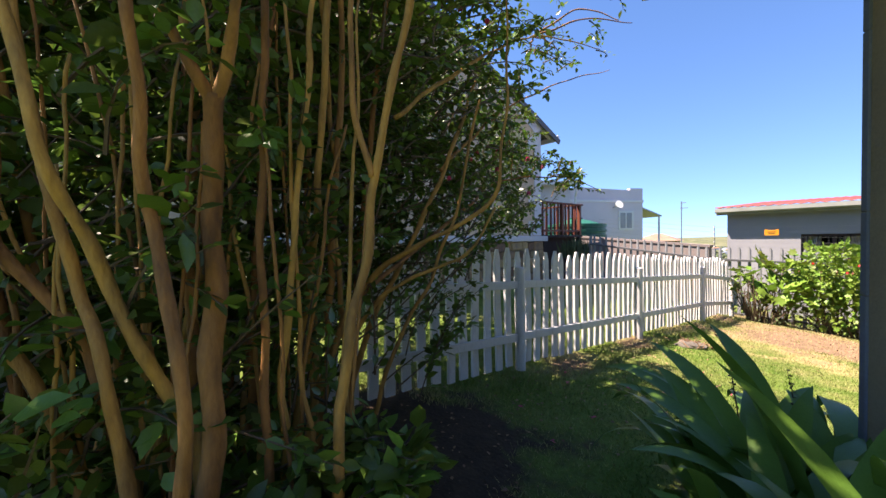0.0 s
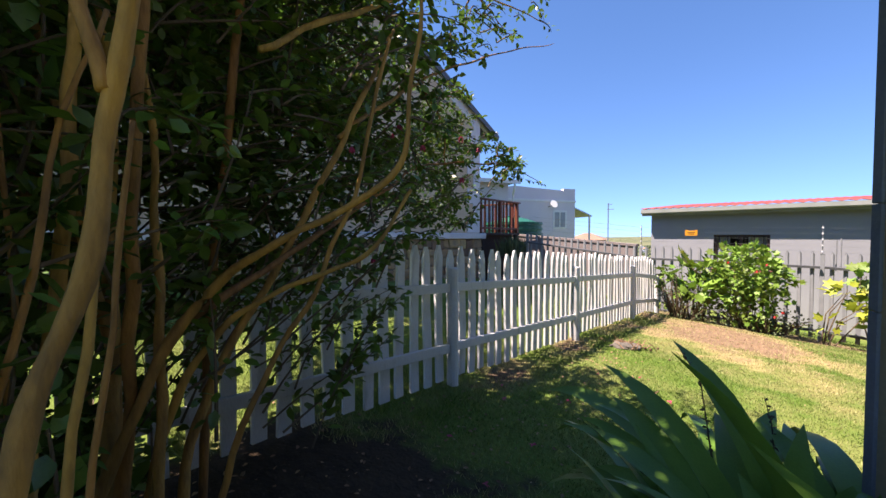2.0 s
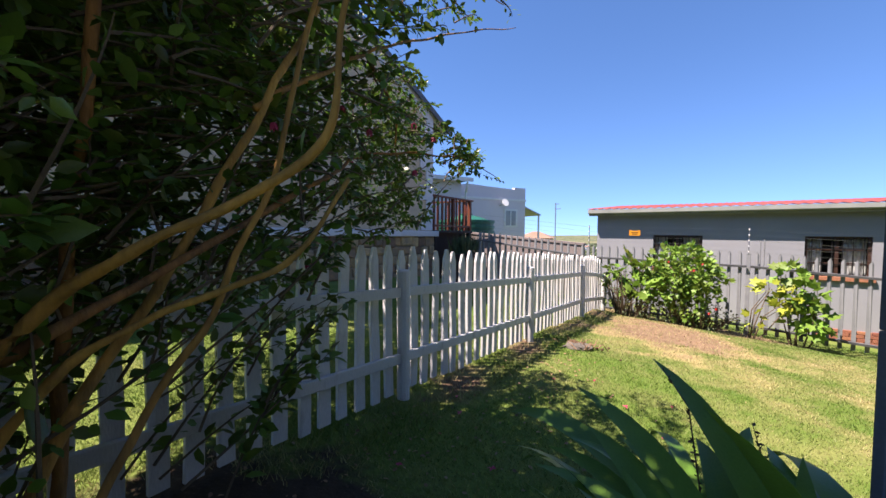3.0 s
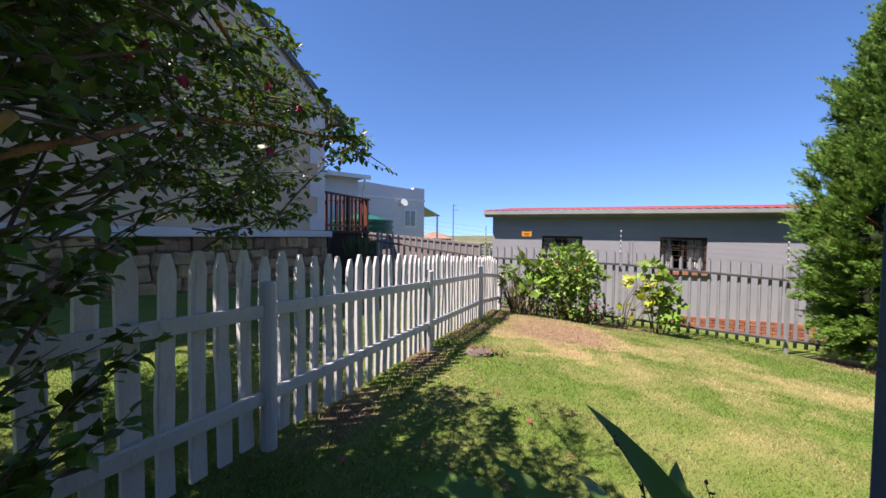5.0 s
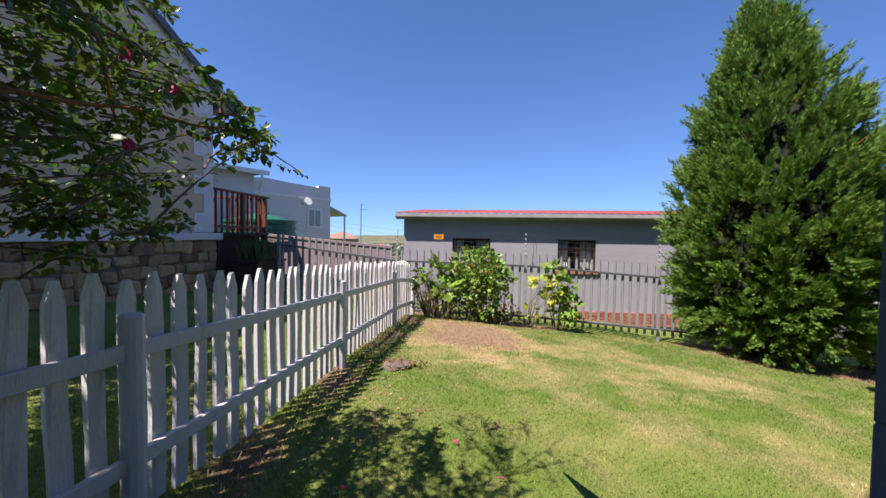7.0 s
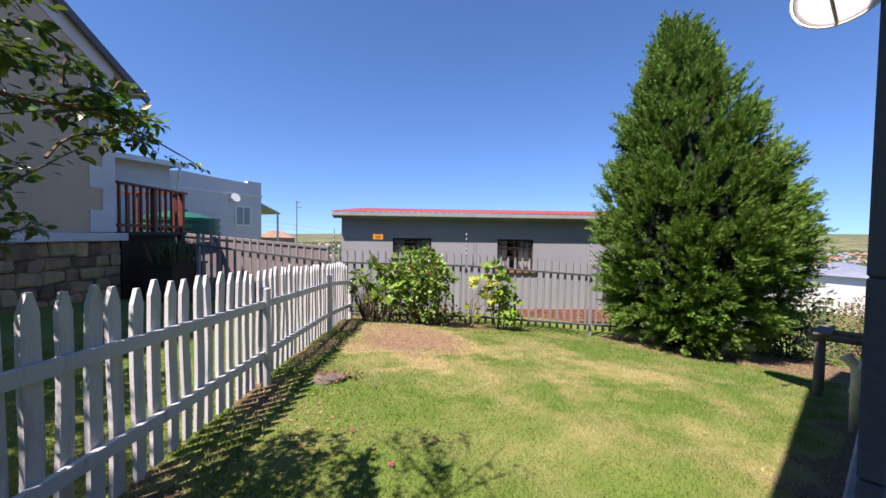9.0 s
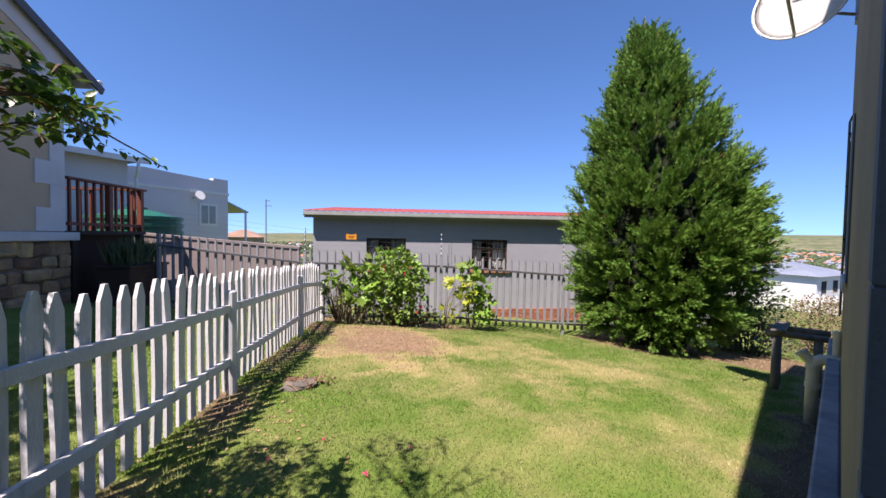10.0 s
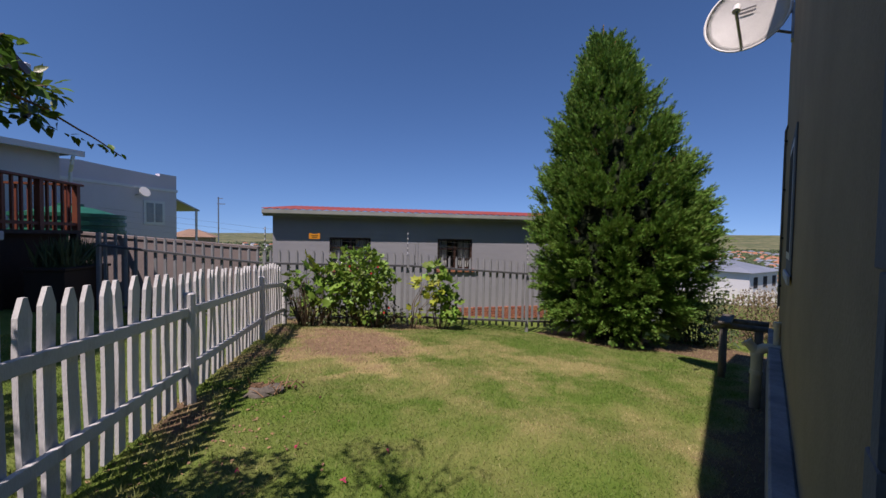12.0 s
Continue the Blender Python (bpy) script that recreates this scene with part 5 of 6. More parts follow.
    # twigs into the crown, with leaves along them
    # masses at x < -3.5 and over the path: mostly unseen, added for shade
    blobs = [((-1.85, 0.0, 3.2), (1.2, 2.0, 0.7), 430), ((-1.5, 0.9, 2.75), (0.55, 0.8, 0.5), 90), ((-2.0, 1.7, 2.6), (0.5, 0.9, 0.75), 150),
             ((-2.12, 2.3, 1.92), (0.34, 0.72, 0.24), 28), ((-1.95, 1.5, 1.65), (0.38, 0.45, 0.5), 90), ((-2.75, -0.6, 1.6), (0.35, 1.4, 1.5), 230),
             ((-2.12, -0.25, 1.4), (0.22, 1.1, 1.3), 230), ((-2.05, 0.75, 1.6), (0.2, 0.35, 0.9), 60), ((-1.45, 0.45, 0.42), (0.35, 0.65, 0.3), 90), ((-2.15, 1.85, 1.15), (0.18, 0.22, 0.4), 16),
             ((-1.7, 0.4, 1.7), (0.36, 0.7, 0.8), 70), ((-1.99, 2.9, 2.0), (0.12, 0.42, 0.10), 18), ((-1.95, 2.75, 3.0), (0.60, 0.5, 0.22), 34), ((-1.0, 0.52, 0.78), (0.15, 0.28, 0.28), 44), ((-4.95, 3.1, 3.4), (0.65, 0.9, 0.5), 230), ((-1.25, -0.15, 0.75), (0.2, 0.3, 0.2), 14),
             ((-1.2, -0.5, 1.9), (0.25, 0.3, 0.9), 40), ((-2.65, 2.0, 2.75), (0.5, 0.8, 0.6), 120), ((-2.55, 2.3, 2.1), (0.35, 0.5, 0.5), 55), ((-0.95, 0.15, 0.70), (0.16, 0.42, 0.24), 60), ((-1.05, -0.15, 0.8), (0.15, 0.3, 0.3), 30), ((-0.90, 1.15, 3.25), (0.6, 0.75, 0.3), 170), ((-1.02, 0.25, 1.5), (0.06, 0.45, 0.6), 22), ((-1.3, 0.35, 1.25), (0.12, 0.5, 0.5), 20), ((-2.95, 0.7, 2.7), (0.6, 1.4, 0.75), 420), ((-2.15, 0.1, 0.6), (0.2, 0.8, 0.5), 90), ((-3.0, -0.4, 1.2), (0.3, 1.3, 1.1), 200), ((-2.5, 2.85, 1.72), (0.3, 0.42, 0.38), 60), ((-2.6, 2.95, 2.35), (0.35, 0.42, 0.42), 70), ((-1.85, 0.75, 2.25), (0.25, 0.35, 0.6), 50), ((-1.40, 0.35, 1.65), (0.14, 0.55, 0.75), 44), ((-1.15, 0.0, 1.0), (0.1, 0.3, 0.35), 12), ((-3.6, 0.9, 3.2), (0.7, 0.8, 0.55), 150), ((-4.6, 2.2, 3.3), (0.65, 0.8, 0.5), 170), ((-2.05, 1.15, 1.75), (0.22, 0.35, 0.75), 75), ((-4.6, 1.6, 3.1), (0.8, 1.0, 0.6), 150)]
    pos, dirs, sizes = [], [], []
    bm = bmesh.new()
    for (c, rad, count) in blobs:
        for k in range(count):
            v = Vector((r.gauss(0, 1), r.gauss(0, 1), r.gauss(0, 1))).normalized() * r.random() ** 0.4
            end = Vector((c[0] + v.x * rad[0], c[1] + v.y * rad[1], c[2] + v.z * rad[2]))
            near = -1.2 if end.y > 0.45 else -1.0
            if end.x > near and 1.0 < end.z < 2.7:
                end.x = near - r.random() * 0.3
            low = end.z < 0.9
            start = end + Vector((r.uniform(-0.25, 0.15) - (end.x + 1.7) * 0.35, r.uniform(-0.5, 0.1) - (end.y - 0.6) * 0.22, -0.25 if low else r.uniform(-0.5, 0.1)))
            if c[1] > 2.5:
                start = end + Vector((r.uniform(-0.08, 0.08), r.uniform(-0.32, -0.12), r.uniform(-0.12, 0.06)))
            mid = (start + end) / 2 + Vector((r.uniform(-0.08, 0.08), r.uniform(-0.08, 0.08), r.uniform(0.0, 0.12)))
            line = []
            for i in range(6):
                f = i / 5
                line.append(start * (1 - f) ** 2 + mid * 2 * f * (1 - f) + end * f * f)
            tube(bm, line, [0.0055 - 0.0008 * i for i in range(6)], 4, cap=False)
            n = r.randint(22, 34) if c[:2] != (-1.95, 2.75) else r.randint(8, 13)
            for i in range(n):
                f = 0.12 + 0.88 * (i + r.random()) / n
                p = start * (1 - f) ** 2 + mid * 2 * f * (1 - f) + end * f * f
                dv = (end - start).normalized() * r.uniform(0.1, 0.9) + Vector((r.gauss(0, 0.6), r.gauss(0, 0.6), r.gauss(-0.25, 0.45)))
                pos.append(p + dv.normalized() * r.uniform(0.0, 0.035))
                dirs.append(dv)
                big = 1.6 if (low or (c[0] < -2.1 and c[1] < 1) or c[2] > 3.1 or r.random() < 0.06) else 1.0
                sizes.append(r.uniform(0.030, 0.060) * big * (0.82 if c[1] > 1.9 else 1.0))
    for k in range(60):
        f = (k + r.random()) / 60
        p = Vector((-2.02, 2.5, 1.93)).lerp(Vector((-1.90, 3.42, 1.87)), f)
        pos.append(p)
        dirs.append(Vector((r.gauss(0, 0.7), 0.5, r.gauss(0.1, 0.6))))
        sizes.append(r.uniform(0.022, 0.042))
    tagged(part("brushwood", bm, M_TWIG, bush, "thin dark twigs"), kind="stuff")
    n = len(pos)
    up = rng.normal(0, 0.55, (n, 3)) + np.array([0, 0, 1])
    me = scatter("foliage", LEAF_V, LEAF_F, np.array(pos), frames_from(np.array(dirs), up), np.array(sizes))
    tagged(put_mesh("foliage", me, M_LEAF, bush, "small dark green glossy leaves"), kind="stuff")
    # hanging pink blooms
    for k in range(26):
        c, rad, _ = blobs[r.choice((0, 2, 2, 3, 3, 4, 1))]
        v = Vector((r.gauss(0, 1), r.gauss(0, 1), r.gauss(0, 1))).normalized() * 0.85
        p = Vector((min(c[0] + v.x * rad[0], -1.05), c[1] + v.y * rad[1], c[2] + v.z * rad[2]))
        flower(p, bush, M_FLOWER, r.uniform(0.028, 0.045))
    return bush


def flower(p, parent, mat, s):
    pos, d = [], []
    for k in range(5):
        a = k * 2 * math.pi / 5 + p.x * 9
        pos.append(p)
        d.append((math.cos(a) * 0.5, math.sin(a) * 0.5, -1))
    me = scatter("bloom", LEAF_V, LEAF_F, np.array([tuple(q) for q in pos]), frames_from(np.array(d), np.tile([0.1, 0.2, 1.0], (5, 1))), np.full(5, s))
    put_mesh("bloom", me, mat, parent)


build_hibiscus()


# ---------------------------------------------------------------- strap-leaved plant at the house corner
def over_path(x, y):
    """Distance in plan from the line that is walked."""
    best = 9.0
    line = ((-0.13, 0.08), (-0.51, 0.6), (-0.745, 1.15), (-0.915, 1.38), (-0.85, 1.59), (-0.98, 1.66))
    for (ax, ay), (bx, by) in zip(line, line[1:]):
        t = max(0, min(1, ((x - ax) * (bx - ax) + (y - ay) * (by - ay)) / ((bx - ax) ** 2 + (by - ay) ** 2)))
        best = min(best, math.hypot(x - ax - t * (bx - ax), y - ay - t * (by - ay)))
    return best


def build_strap_plant(cx, cy, count, seed, reach):
    g = gz(cx, cy)
    plant = thing("strap_leaf_plant", "clump of broad glossy dark green strap leaves", "plant", (cx, cy, g), group="strap-leaved clumps at the house corner")
    r = random.Random(seed)
    made = 0
    for k in range(count * 40):
        if made >= count:
            break
        a = r.uniform(0, 2 * math.pi)
        L = reach * r.uniform(0.7, 1.1)
        lean = r.uniform(0.0, 0.85)
        w = r.uniform(0.030, 0.046)
        out = Vector((math.cos(a), math.sin(a), 0))
        side = Vector((-out.y, out.x, 0))
        p = Vector((r.uniform(-0.1, 0.1), r.uniform(-0.1, 0.1), 0.0))
        tilt = math.radians(86) - lean * 0.45
        V, T = [], []
        n = 14
        drop = r.uniform(0.05, 0.17) + lean * 0.05
        tw = r.uniform(-0.06, 0.06)
        for i in range(n):
            f = i / (n - 1)
            ww = w * (0.65 + 1.5 * f * (1 - f) if f < 0.5 else 1.03) * (1 if f < 0.72 else max(0.03, 1 - ((f - 0.72) / 0.28) ** 1.6))
            nrm = Vector((0, 0, 1)).lerp(-out, 0.5)
            V += [p - side * ww, p + nrm * (-ww * 0.28), p + side * ww]
            tilt -= drop * (0.4 + 1.6 * f)
            p = p + (out * math.cos(tilt) + Vector((0, 0, 1)) * math.sin(tilt)) * (L / (n - 1))
            side = (side + out.cross(side) * tw).normalized()
        for i in range(n - 1):
            q = i * 3
            T += [(q, q + 1, q + 4), (q, q + 4, q + 3), (q + 1, q + 2, q + 5), (q + 1, q + 5, q + 4)]
        if min(over_path(cx + v.x, cy + v.y) for v in V) < 0.10:
            continue
        made += 1
        put_mesh("leaf", raw_mesh("leaf", np.array([tuple(v) for v in V]), T), M_STRAP, plant, smooth=True)
    return plant


build_strap_plant(-0.42, 1.63, 60, 3, 1.02)
build_strap_plant(-0.26, 1.36, 105, 8, 1.10)
build_strap_plant(0.0, 1.08, 54, 17, 1.04)
build_strap_plant(-0.22, 1.70, 66, 23, 1.14)
build_strap_plant(-0.44, 2.03, 34, 12, 1.0)


def build_seed_stalk(x, y, h, bend, seed):
    r = random.Random(seed)
    g = gz(x, y)
    st = thing("grass_stalk", "thin dry seeding grass stalk among the strap leaves", "plant", (x, y, g))
    pts = [(0, 0, -0.02), (0.01, 0.01, h * 0.6), (bend * 0.3, 0.02, h * 0.9), (bend, 0.05, h)]
    part("stalk", tubemesh(pts, [0.004, 0.003, 0.002, 0.001], 5), M_TWIG, st)
    n = 40
    f = rng.uniform(0.65, 1, n)
    pos = np.stack([np.interp(f, [0, .6, .9, 1], [p[i] for p in pts]) for i in range(3)], 1)
    me = scatter("seed_head", LEAF_V, LEAF_F, pos, frames_from(rng.normal(0, 1, (n, 3)) + np.array([bend * 4, 0, 0.6]), rng.normal(0, 1, (n, 3))), rng.uniform(0.008, 0.02, n))
    tagged(put_mesh("seed_head", me, M_TWIG, st), kind="stuff")


build_seed_stalk(-0.58, 2.0, 0.90, -0.10, 1)
build_seed_stalk(-0.42, 2.15, 0.76, -0.03, 2)


# ---------------------------------------------------------------- shrubs along the palisade and by the house
LOBED_V = [(0, 0, 0), (-0.45, 0.18, 0.06), (-0.36, 0.48, 0.02), (-0.5, 0.72, 0.05), (-0.15, 0.72, 0.0), (0, 1.05, -0.12), (0.15, 0.72, 0.0), (0.5, 0.72, 0.05), (0.36, 0.48, 0.02), (0.45, 0.18, 0.06), (0, 0.4, -0.05)]
LOBED_F = [(10, 1, 0), (10, 2, 1), (10, 3, 2), (10, 4, 3), (10, 5, 4), (10, 6, 5), (10, 7, 6), (10, 8, 7), (10, 9, 8), (10, 0, 9)]


def build_shrub(name, label, blobs, leaves, leaf_size, mat, stems=10, lobed=False, upright=0.4, seed=1):
    r = random.Random(seed)
    bx = sum(b[0][0] for b in blobs) / len(blobs)
    by = sum(b[0][1] for b in blobs) / len(blobs)
    g = gz(bx, by)
    sh = thing(name, label, "shrub")
    total = sum(b[1][0] * b[1][1] * b[1][2] for b in blobs)
    for k in range(stems):
        c, rad = r.choice(blobs)
        e = Vector((c[0] + r.uniform(-0.7, 0.7) * rad[0], c[1] + r.uniform(-0.7, 0.7) * rad[1], c[2] + r.uniform(0, 0.6) * rad[2]))
        s = Vector((bx + (e.x - bx) * 0.35, by + (e.y - by) * 0.35, g - 0.05))
        m = (s + e) / 2 + Vector((r.uniform(-0.1, 0.1), r.uniform(-0.1, 0.1), 0.1))
        part("stem", tubemesh([s, m, e], [0.013, 0.009, 0.004], 6), M_TWIG, sh)
    pos, d = [], []
    for c, rad in blobs:
        n = int(leaves * rad[0] * rad[1] * rad[2] / total)
        v = rng.normal(0, 1, (n, 3))
        v /= np.linalg.norm(v, axis=1, keepdims=True)
        v *= (0.45 + 0.62 * rng.random(n) ** 0.6)[:, None] * (1 + 0.18 * np.sin(v[:, :1] * 9 + v[:, 2:] * 7))
        p = np.array(c) + v * np.array(rad)
        ok = p[:, 2] > g + 0.03
        pos.append(p[ok])
        d.append((v + rng.normal(0, 0.5, (n, 3)) + np.array([0, 0, -0.1]))[ok])
    pos, d = np.concatenate(pos), np.concatenate(d)
    up = rng.normal(0, 0.45, (len(pos), 3)) + np.array([-0.2, -0.3, 1]) * (1 - upright) + d * 0.2
    me = scatter("foliage", LOBED_V if lobed else LEAF_V, LOBED_F if lobed else LEAF_F, pos, frames_from(d, up), rng.uniform(0.65, 1.25, len(pos)) * leaf_size)
    tagged(put_mesh("foliage", me, mat, sh), kind="stuff")
    return sh


sh = build_shrub("mallow_bush", "leafy domed mallow bush with a few red flowers", [((-0.92, 9.45, 0.82), (0.56, 0.45, 0.46)), ((-0.62, 9.4, 0.62), (0.38, 0.36, 0.42)), ((-1.15, 9.42, 0.50), (0.40, 0.40, 0.42)), ((-0.88, 9.5, 1.12), (0.34, 0.3, 0.20)), ((-0.85, 9.4, 0.12), (0.34, 0.34, 0.34))], 1750, 0.088, M_LEAF2, 16, True, seed=4)
for p in ((-0.62, 9.02, 0.98), (-0.75, 8.98, 0.86), (-0.50, 9.0, 0.10), (-1.15, 8.98, 1.0), (-0.40, 9.05, 0.18)):
    flower(Vector(p), sh, M_REDFLOWER, 0.05)
# twiggy foot of the bush; its shade is put into darker leaves
build_shrub("mallow_undergrowth", "twiggy undergrowth, leaves coloured dark for the shade below the mallow bush", [((-0.95, 9.5, -0.02), (0.75, 0.4, 0.32)), ((-0.35, 9.45, -0.12), (0.45, 0.3, 0.22))], 760, 0.055, M_GREENSHRUB, 40, seed=14)
build_shrub("vine_bush", "sprawling broad-leaved vine with pale green leaves", [((-1.50, 9.45, 0.80), (0.36, 0.3, 0.26)), ((-1.95, 9.5, 0.68), (0.32, 0.28, 0.26)), ((-1.55, 9.35, 0.45), (0.42, 0.3, 0.2))], 150, 0.20, M_LEAF2, 16, True, seed=5)
build_shrub("scrambling_twigs", "thin tangle of twigs and small leaves at fence corner", [((-2.1, 9.2, 0.42), (0.3, 0.35, 0.5)), ((-1.75, 9.3, 0.08), (0.55, 0.4, 0.36))], 560, 0.055, M_GREENSHRUB, 46, seed=6)
sh = build_shrub("hollyhock", "tall hollyhock with broad green leaves, some yellowing", [((0.66, 9.85, 0.78), (0.20, 0.2, 0.24)), ((0.82, 9.82, 0.42), (0.26, 0.24, 0.30)), ((0.95, 9.8, 0.02), (0.28, 0.24, 0.30))], 170, 0.17, M_LEAF2, 6, True, seed=7)
build_shrub("yellowing_leaves", "yellow-green leaves of a fading hollyhock", [((0.40, 9.7, 0.48), (0.24, 0.14, 0.14)), ((0.62, 9.6, 0.30), (0.2, 0.12, 0.16)), ((0.16, 9.55, -0.02), (0.12, 0.12, 0.10)), ((0.50, 9.6, 0.16), (0.14, 0.1, 0.12)), ((-1.90, 9.25, 1.02), (0.14, 0.1, 0.10))], 46, 0.16, M_LEAFYELLOW, 8, True, seed=8)
build_shrub("garden_shrub", "olive green shrub behind the pole stand", [((6.7, 9.2, 0.1), (0.7, 0.7, 0.9)), ((6.7, 8.8, -0.4), (0.6, 0.6, 0.6))], 2600, 0.09, M_GREENSHRUB, 14, seed=9)
build_shrub("dry_hedge", "brown twiggy dry hedge beyond the shrub", [((9.2, 9.6, -0.5), (1.3, 0.9, 0.65)), ((10.8, 10.2, -0.55), (1.2, 0.9, 0.65))], 5200, 0.06, M_DRYTWIG, 30, seed=10)


# ---------------------------------------------------------------- stump and litter
def build_stump():
    x, y = -1.78, 5.42
    g = gz(x, y)
    st = thing("tree_stump", "low broken brown stump with soil clods", "stump", (x, y, g))
    r = random.Random(2)
    for k in range(6):
        bm = bmesh.new()
        bmesh.ops.create_icosphere(bm, subdivisions=2, radius=r.uniform(0.045, 0.085))
        o = Vector((r.uniform(-1, 1), r.uniform(-1, 1), k * 3.0))
        for v in bm.verts:
            q = 1 + 0.6 * noise.noise(v.co * 14 + o) + 0.3 * noise.noise(v.co * 40 + o)
            v.co = Vector((v.co.x * q * 1.3, v.co.y * q, v.co.z * q * 0.6))
        bmesh.ops.translate(bm, verts=bm.verts, vec=(r.uniform(-0.16, 0.16), r.uniform(-0.1, 0.1), 0.015))
        part("root_lump", bm, M_POLE if k % 2 else M_SOILCLUMP, st)
    for k in range(26):
        a, ln = r.uniform(0, 6.28), r.uniform(0.06, 0.16)
        p = Vector((r.gauss(0, 0.13), r.gauss(0, 0.08), 0.02))
        q = p + Vector((math.cos(a) * ln, math.sin(a) * ln * 0.7, r.uniform(0.01, 0.10)))
        part("splinter", tubemesh([p, (p + q) / 2 + Vector((0, 0, 0.012)), q], [0.006, 0.005, 0.002], 5), M_DEADLEAF, st, "pale dry splinter")
    for k in range(16):
        bm = bmesh.new()
        bmesh.ops.create_icosphere(bm, subdivisions=1, radius=r.uniform(0.010, 0.026))
        bmesh.ops.translate(bm, verts=bm.verts, vec=(r.gauss(0, 0.22), r.gauss(0, 0.16), 0.008))
        part("clod", bm, M_SOILCLUMP, st)


build_stump()


def build_litter():
    n = 1300
    x = np.concatenate([rng.normal(-1.95, 0.4, n // 2), rng.uniform(-2.2, 0.2, n // 2)])
    y = np.concatenate([rng.uniform(0.3, 5.2, n // 2), rng.normal(7.8, 0.9, n // 2)])
    pos = np.stack([x, y, ground_z(x, y) + 0.012], 1)
    me = scatter("leaf_litter", LEAF_V, LEAF_F, pos, frames_from(rng.normal(0, 1, (n, 3)) * np.array([1, 1, 0.15]), rng.normal(0, 0.3, (n, 3)) + np.array([0, 0, 1])), rng.uniform(0.015, 0.035, n))
    tagged(put_mesh("leaf_litter", me, M_DEADLEAF), "dry brown fallen leaves on bare soil", "leaf litter", kind="stuff")
    n = 12
    x, y = rng.uniform(-2.2, -0.6, n), rng.uniform(1.8, 4.6, n)
    pos = np.repeat(np.stack([x, y, ground_z(x, y) + 0.03], 1), 4, 0)
    d = rng.normal(0, 1, (n * 4, 3)) * np.array([1, 1, 0.3])
    me = scatter("fallen_petals", LEAF_V, LEAF_F, pos, frames_from(d, np.tile([0, 0.05, 1.0], (n * 4, 1)) + rng.normal(0, .2, (n * 4, 3))), rng.uniform(0.02, 0.032, n * 4))
    tagged(put_mesh("fallen_petals", me, M_FLOWER), "fallen pink hibiscus blooms on the grass", "petals", kind="stuff")


build_litter()


# ---------------------------------------------------------------- distance
def far_house(name, label, at, turn, size, wall, roof, h, pitch, windows=0):
    w, d = size
    f = thing(name, label, "house", at, turn)
    part("wall", boxmesh(-w / 2, w / 2, -d / 2, d / 2, -4, h), wall, f)
    bm = bmesh.new()
    o = 0.4
    lo = [bm.verts.new(p) for p in ((-w / 2 - o, -d / 2 - o, h), (w / 2 + o, -d / 2 - o, h), (w / 2 + o, d / 2 + o, h), (-w / 2 - o, d / 2 + o, h))]
    ri = [bm.verts.new(p) for p in ((-w / 2 + d * 0.45, 0, h + pitch), (w / 2 - d * 0.45, 0, h + pitch))]
    for q in ((lo[0], lo[1], ri[1], ri[0]), (lo[1], lo[2], ri[1]), (lo[2], lo[3], ri[0], ri[1]), (lo[3], lo[0], ri[0]), (lo[3], lo[2], lo[1], lo[0])):
        bm.faces.new(q)
    part("roof", bm, roof, f)
    for k in range(windows):
        x = -w / 2 + (k + 0.6) * w / windows
        win = part("window", boxmesh(x - 0.5, x + 0.5, -d / 2 - 0.03, -d / 2, h - 1.6, h - 0.5), M_ROOMSHADE, f, "opaque window coloured as dark as an unlit room")
    return f


M_FARROOF = material("far_grey_roof", (0.22, 0.25, 0.30), 0.5, None, 0.5, 5, 0)
M_DULLROOF = material("weathered_tile_roof", (0.30, 0.19, 0.13), 0.8, None, 0.8, 8, 0)
M_TERRACOTTA = material("terracotta_roof", (0.42, 0.19, 0.11), 0.7, None, 0.5, 5, 0)
far_house("white_house", "white house with shallow grey hipped roof downhill", (39.5, 36.5, -1.6), 20, (7.5, 7.0), M_WHITE, M_FARROOF, 0.0, 1.1, 3)
far_house("orange_roof_house", "distant cream house with orange tiled roof", (-16.8, 43.0, 0.8), 10, (3.4, 3.0), M_BEIGE, M_DULLROOF, 0.35, 0.75, 2)
pole = thing("aerial_mast", "thin distant aerial mast with cross arms", "mast", (-11.1, 32.5, -2.5))
part("mast", tubemesh([(0, 0, -1), (0, 0, 6.7)], 0.045, 6), M_GALV, pole)
for z, w in ((6.6, 0.3), (6.2, 0.45)):
    part("cross_arm", tubemesh([(-w * 0.2, 0, z), (w, 0, z)], 0.03, 5), M_GALV, pole)


def build_far_fence():
    f = thing("white_paling_fence", "white painted paling fence beyond the dry hedge", "fence", (17.8, 16.7, gz(17.8, 16.7)), -50)
    for z in (0.25, 0.65):
        part("rail", boxmesh(-3.2, 3.2, 0.0, 0.04, z, z + 0.07), M_PICKET, f)
    for k in range(33):
        x = -3.2 + k * 0.2
        bm = bmesh.new()
        prism(bm, [(x - 0.06, 0.03), (x + 0.06, 0.03), (x + 0.06, 0.82), (x, 0.9), (x - 0.06, 0.82)], -0.03, -0.004)
        part("paling", bm, M_PICKET, f)
    for k in range(4):
        x = -3.1 + k * 2.07
        part("post", boxmesh(x - 0.05, x + 0.05, 0.04, 0.14, -0.3, 0.8), M_PICKET, f)


build_far_fence()


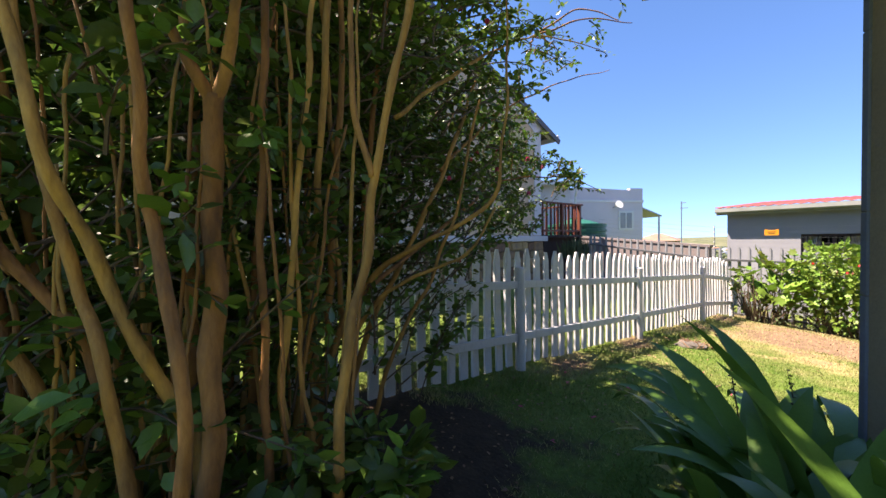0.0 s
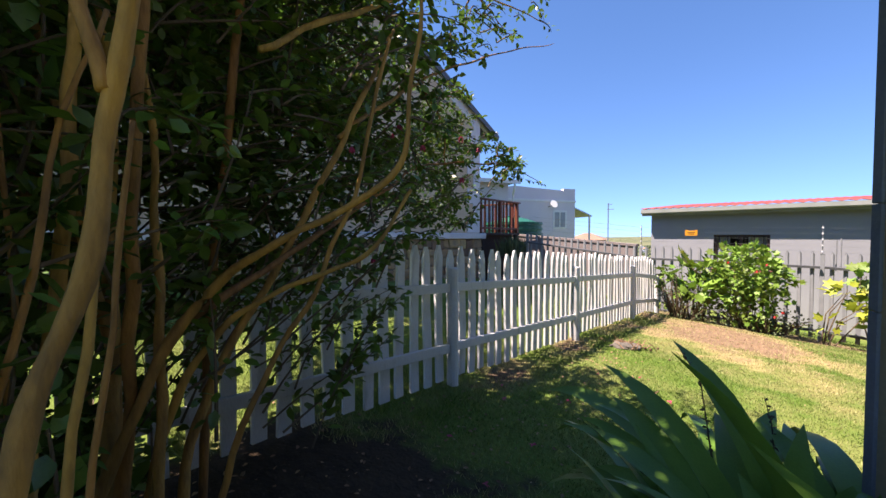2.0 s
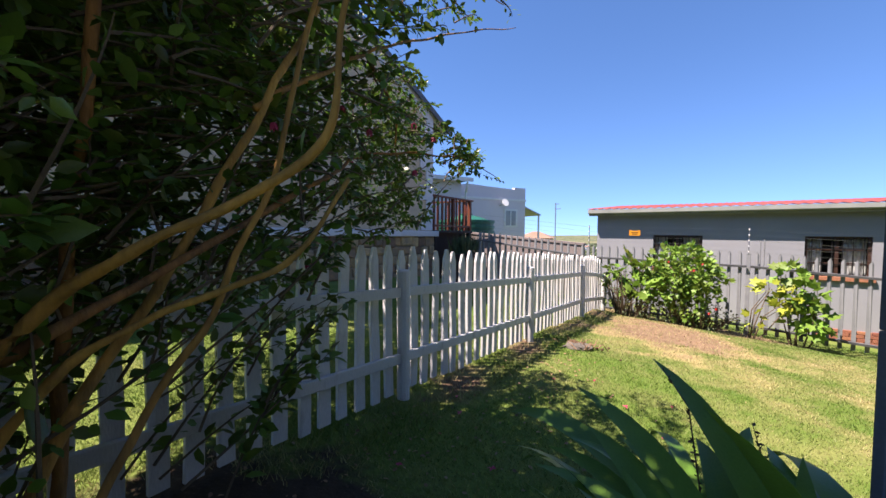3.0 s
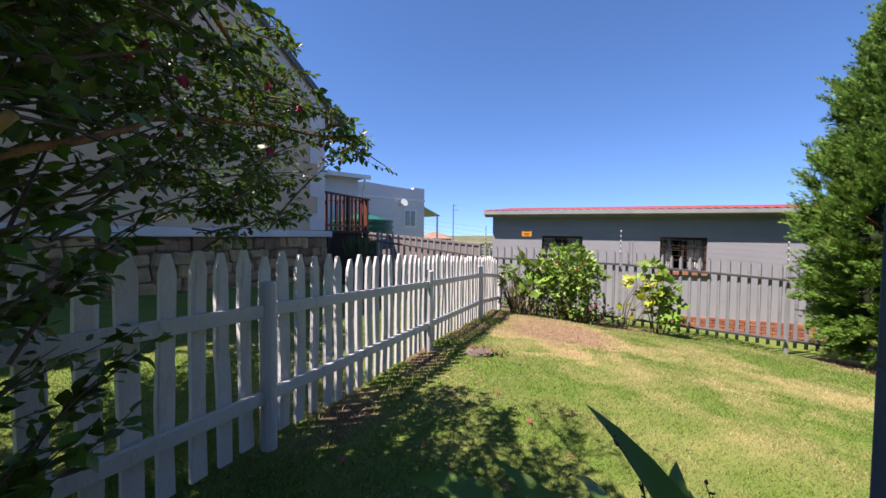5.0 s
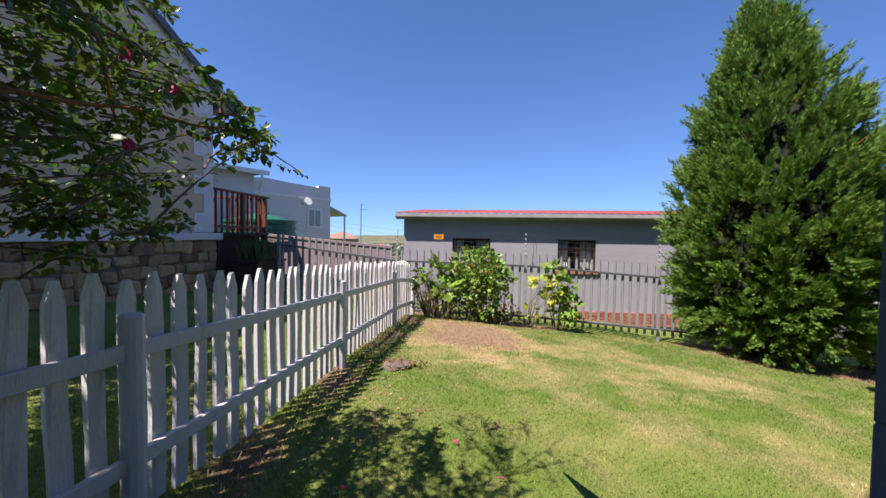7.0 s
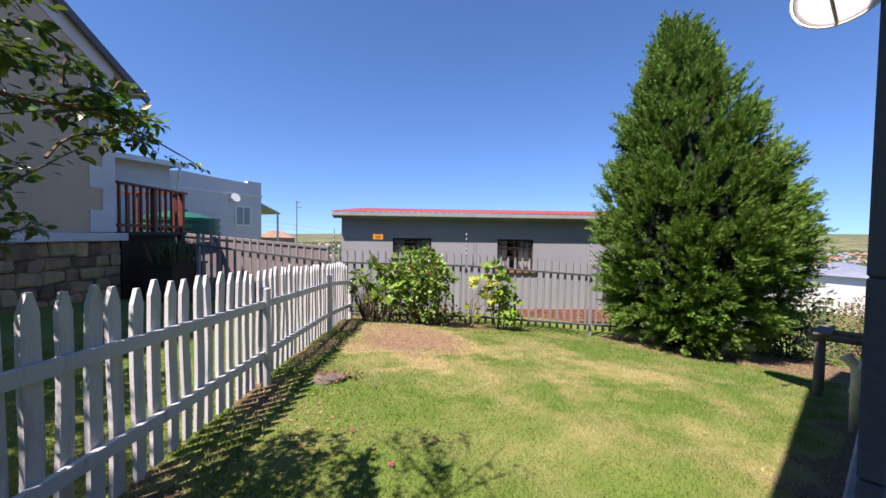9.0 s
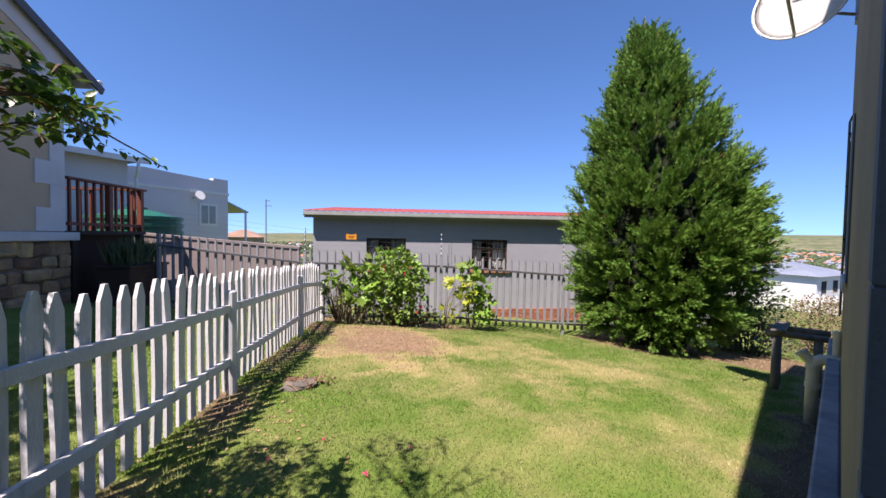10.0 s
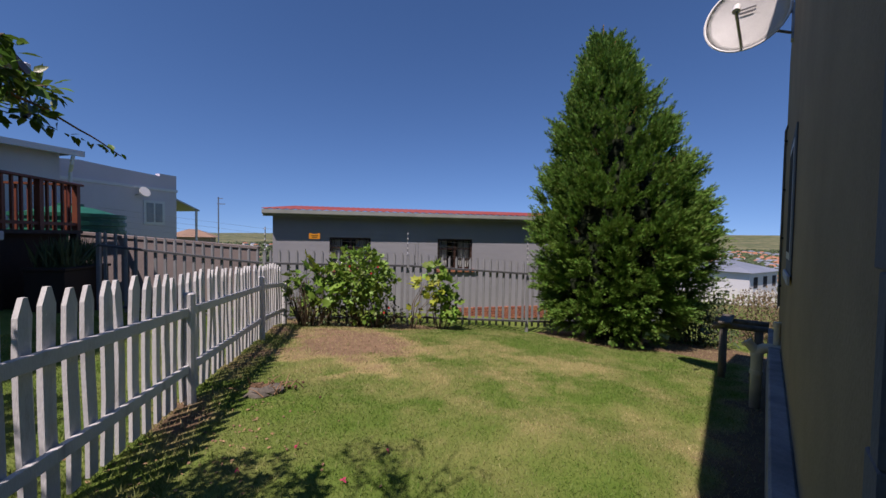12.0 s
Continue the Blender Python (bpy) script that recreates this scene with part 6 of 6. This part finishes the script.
def build_town():
    r = random.Random(9)
    walls, roofs, grey, trees = bmesh.new(), bmesh.new(), bmesh.new(), []
    for k in range(420):
        ang = r.uniform(0.66, 1.02) if k % 4 else r.uniform(-0.6, 0.1)
        d = r.uniform(170, 900)
        x, y = math.sin(ang) * d, math.cos(ang) * d
        z = gz(x, y)
        s = r.uniform(5, 10)
        m = Matrix.Translation((x, y, z)) @ Matrix.Rotation(r.uniform(0, 3), 4, "Z")
        box(walls, -s / 2, s / 2, -s * 0.4, s * 0.4, -1, 3.2, m=m)
        tgt = roofs if r.random() < 0.6 else grey
        lo = [tgt.verts.new(m @ Vector(p)) for p in ((-s * .55, -s * .45, 3.2), (s * .55, -s * .45, 3.2), (s * .55, s * .45, 3.2), (-s * .55, s * .45, 3.2))]
        ri = [tgt.verts.new(m @ Vector(p)) for p in ((-s * .25, 0, 5.2), (s * .25, 0, 5.2))]
        for q in ((lo[0], lo[1], ri[1], ri[0]), (lo[1], lo[2], ri[1]), (lo[2], lo[3], ri[0], ri[1]), (lo[3], lo[0], ri[0])):
            tgt.faces.new(q)
    town = thing("distant_town", "distant town of small houses with terracotta and grey roofs", "town", kind="stuff")
    part("walls", walls, M_WHITE, town)
    part("roofs", roofs, M_TERRACOTTA, town)
    part("grey_roofs", grey, M_FARROOF, town)
    n = 9000
    ang = np.where(rng.random(n) < 0.7, rng.uniform(0.6, 1.1, n), rng.uniform(-0.6, 0.15, n))
    d = 150 + 850 * rng.random(n) ** 0.8
    x, y = np.sin(ang) * d, np.cos(ang) * d
    s = rng.uniform(1.2, 3.6, n)
    pos = np.stack([x, y, ground_z(x, y) + s * 0.5], 1)
    t = np.array([(1, 0, 0), (-1, 0, 0), (0, 1, 0), (0, -1, 0), (0, 0, 1), (0, 0, -0.7), (0.7, 0.7, 0.4), (-0.6, 0.6, 0.5), (-0.6, -0.7, 0.3), (0.7, -0.6, 0.5)])
    f = [(0, 6, 4), (6, 2, 4), (2, 7, 4), (7, 1, 4), (1, 8, 4), (8, 3, 4), (3, 9, 4), (9, 0, 4), (0, 5, 6), (6, 5, 2), (2, 5, 7), (7, 5, 1), (1, 5, 8), (8, 5, 3), (3, 5, 9), (9, 5, 0)]
    me = scatter("distant_trees", t, f, pos, frames_from(rng.normal(0, 1, (n, 3)), rng.normal(0, 1, (n, 3))), s)
    tagged(put_mesh("distant_trees", me, M_GREENSHRUB), "distant dark green trees across the valley", "trees", kind="stuff")


build_town()
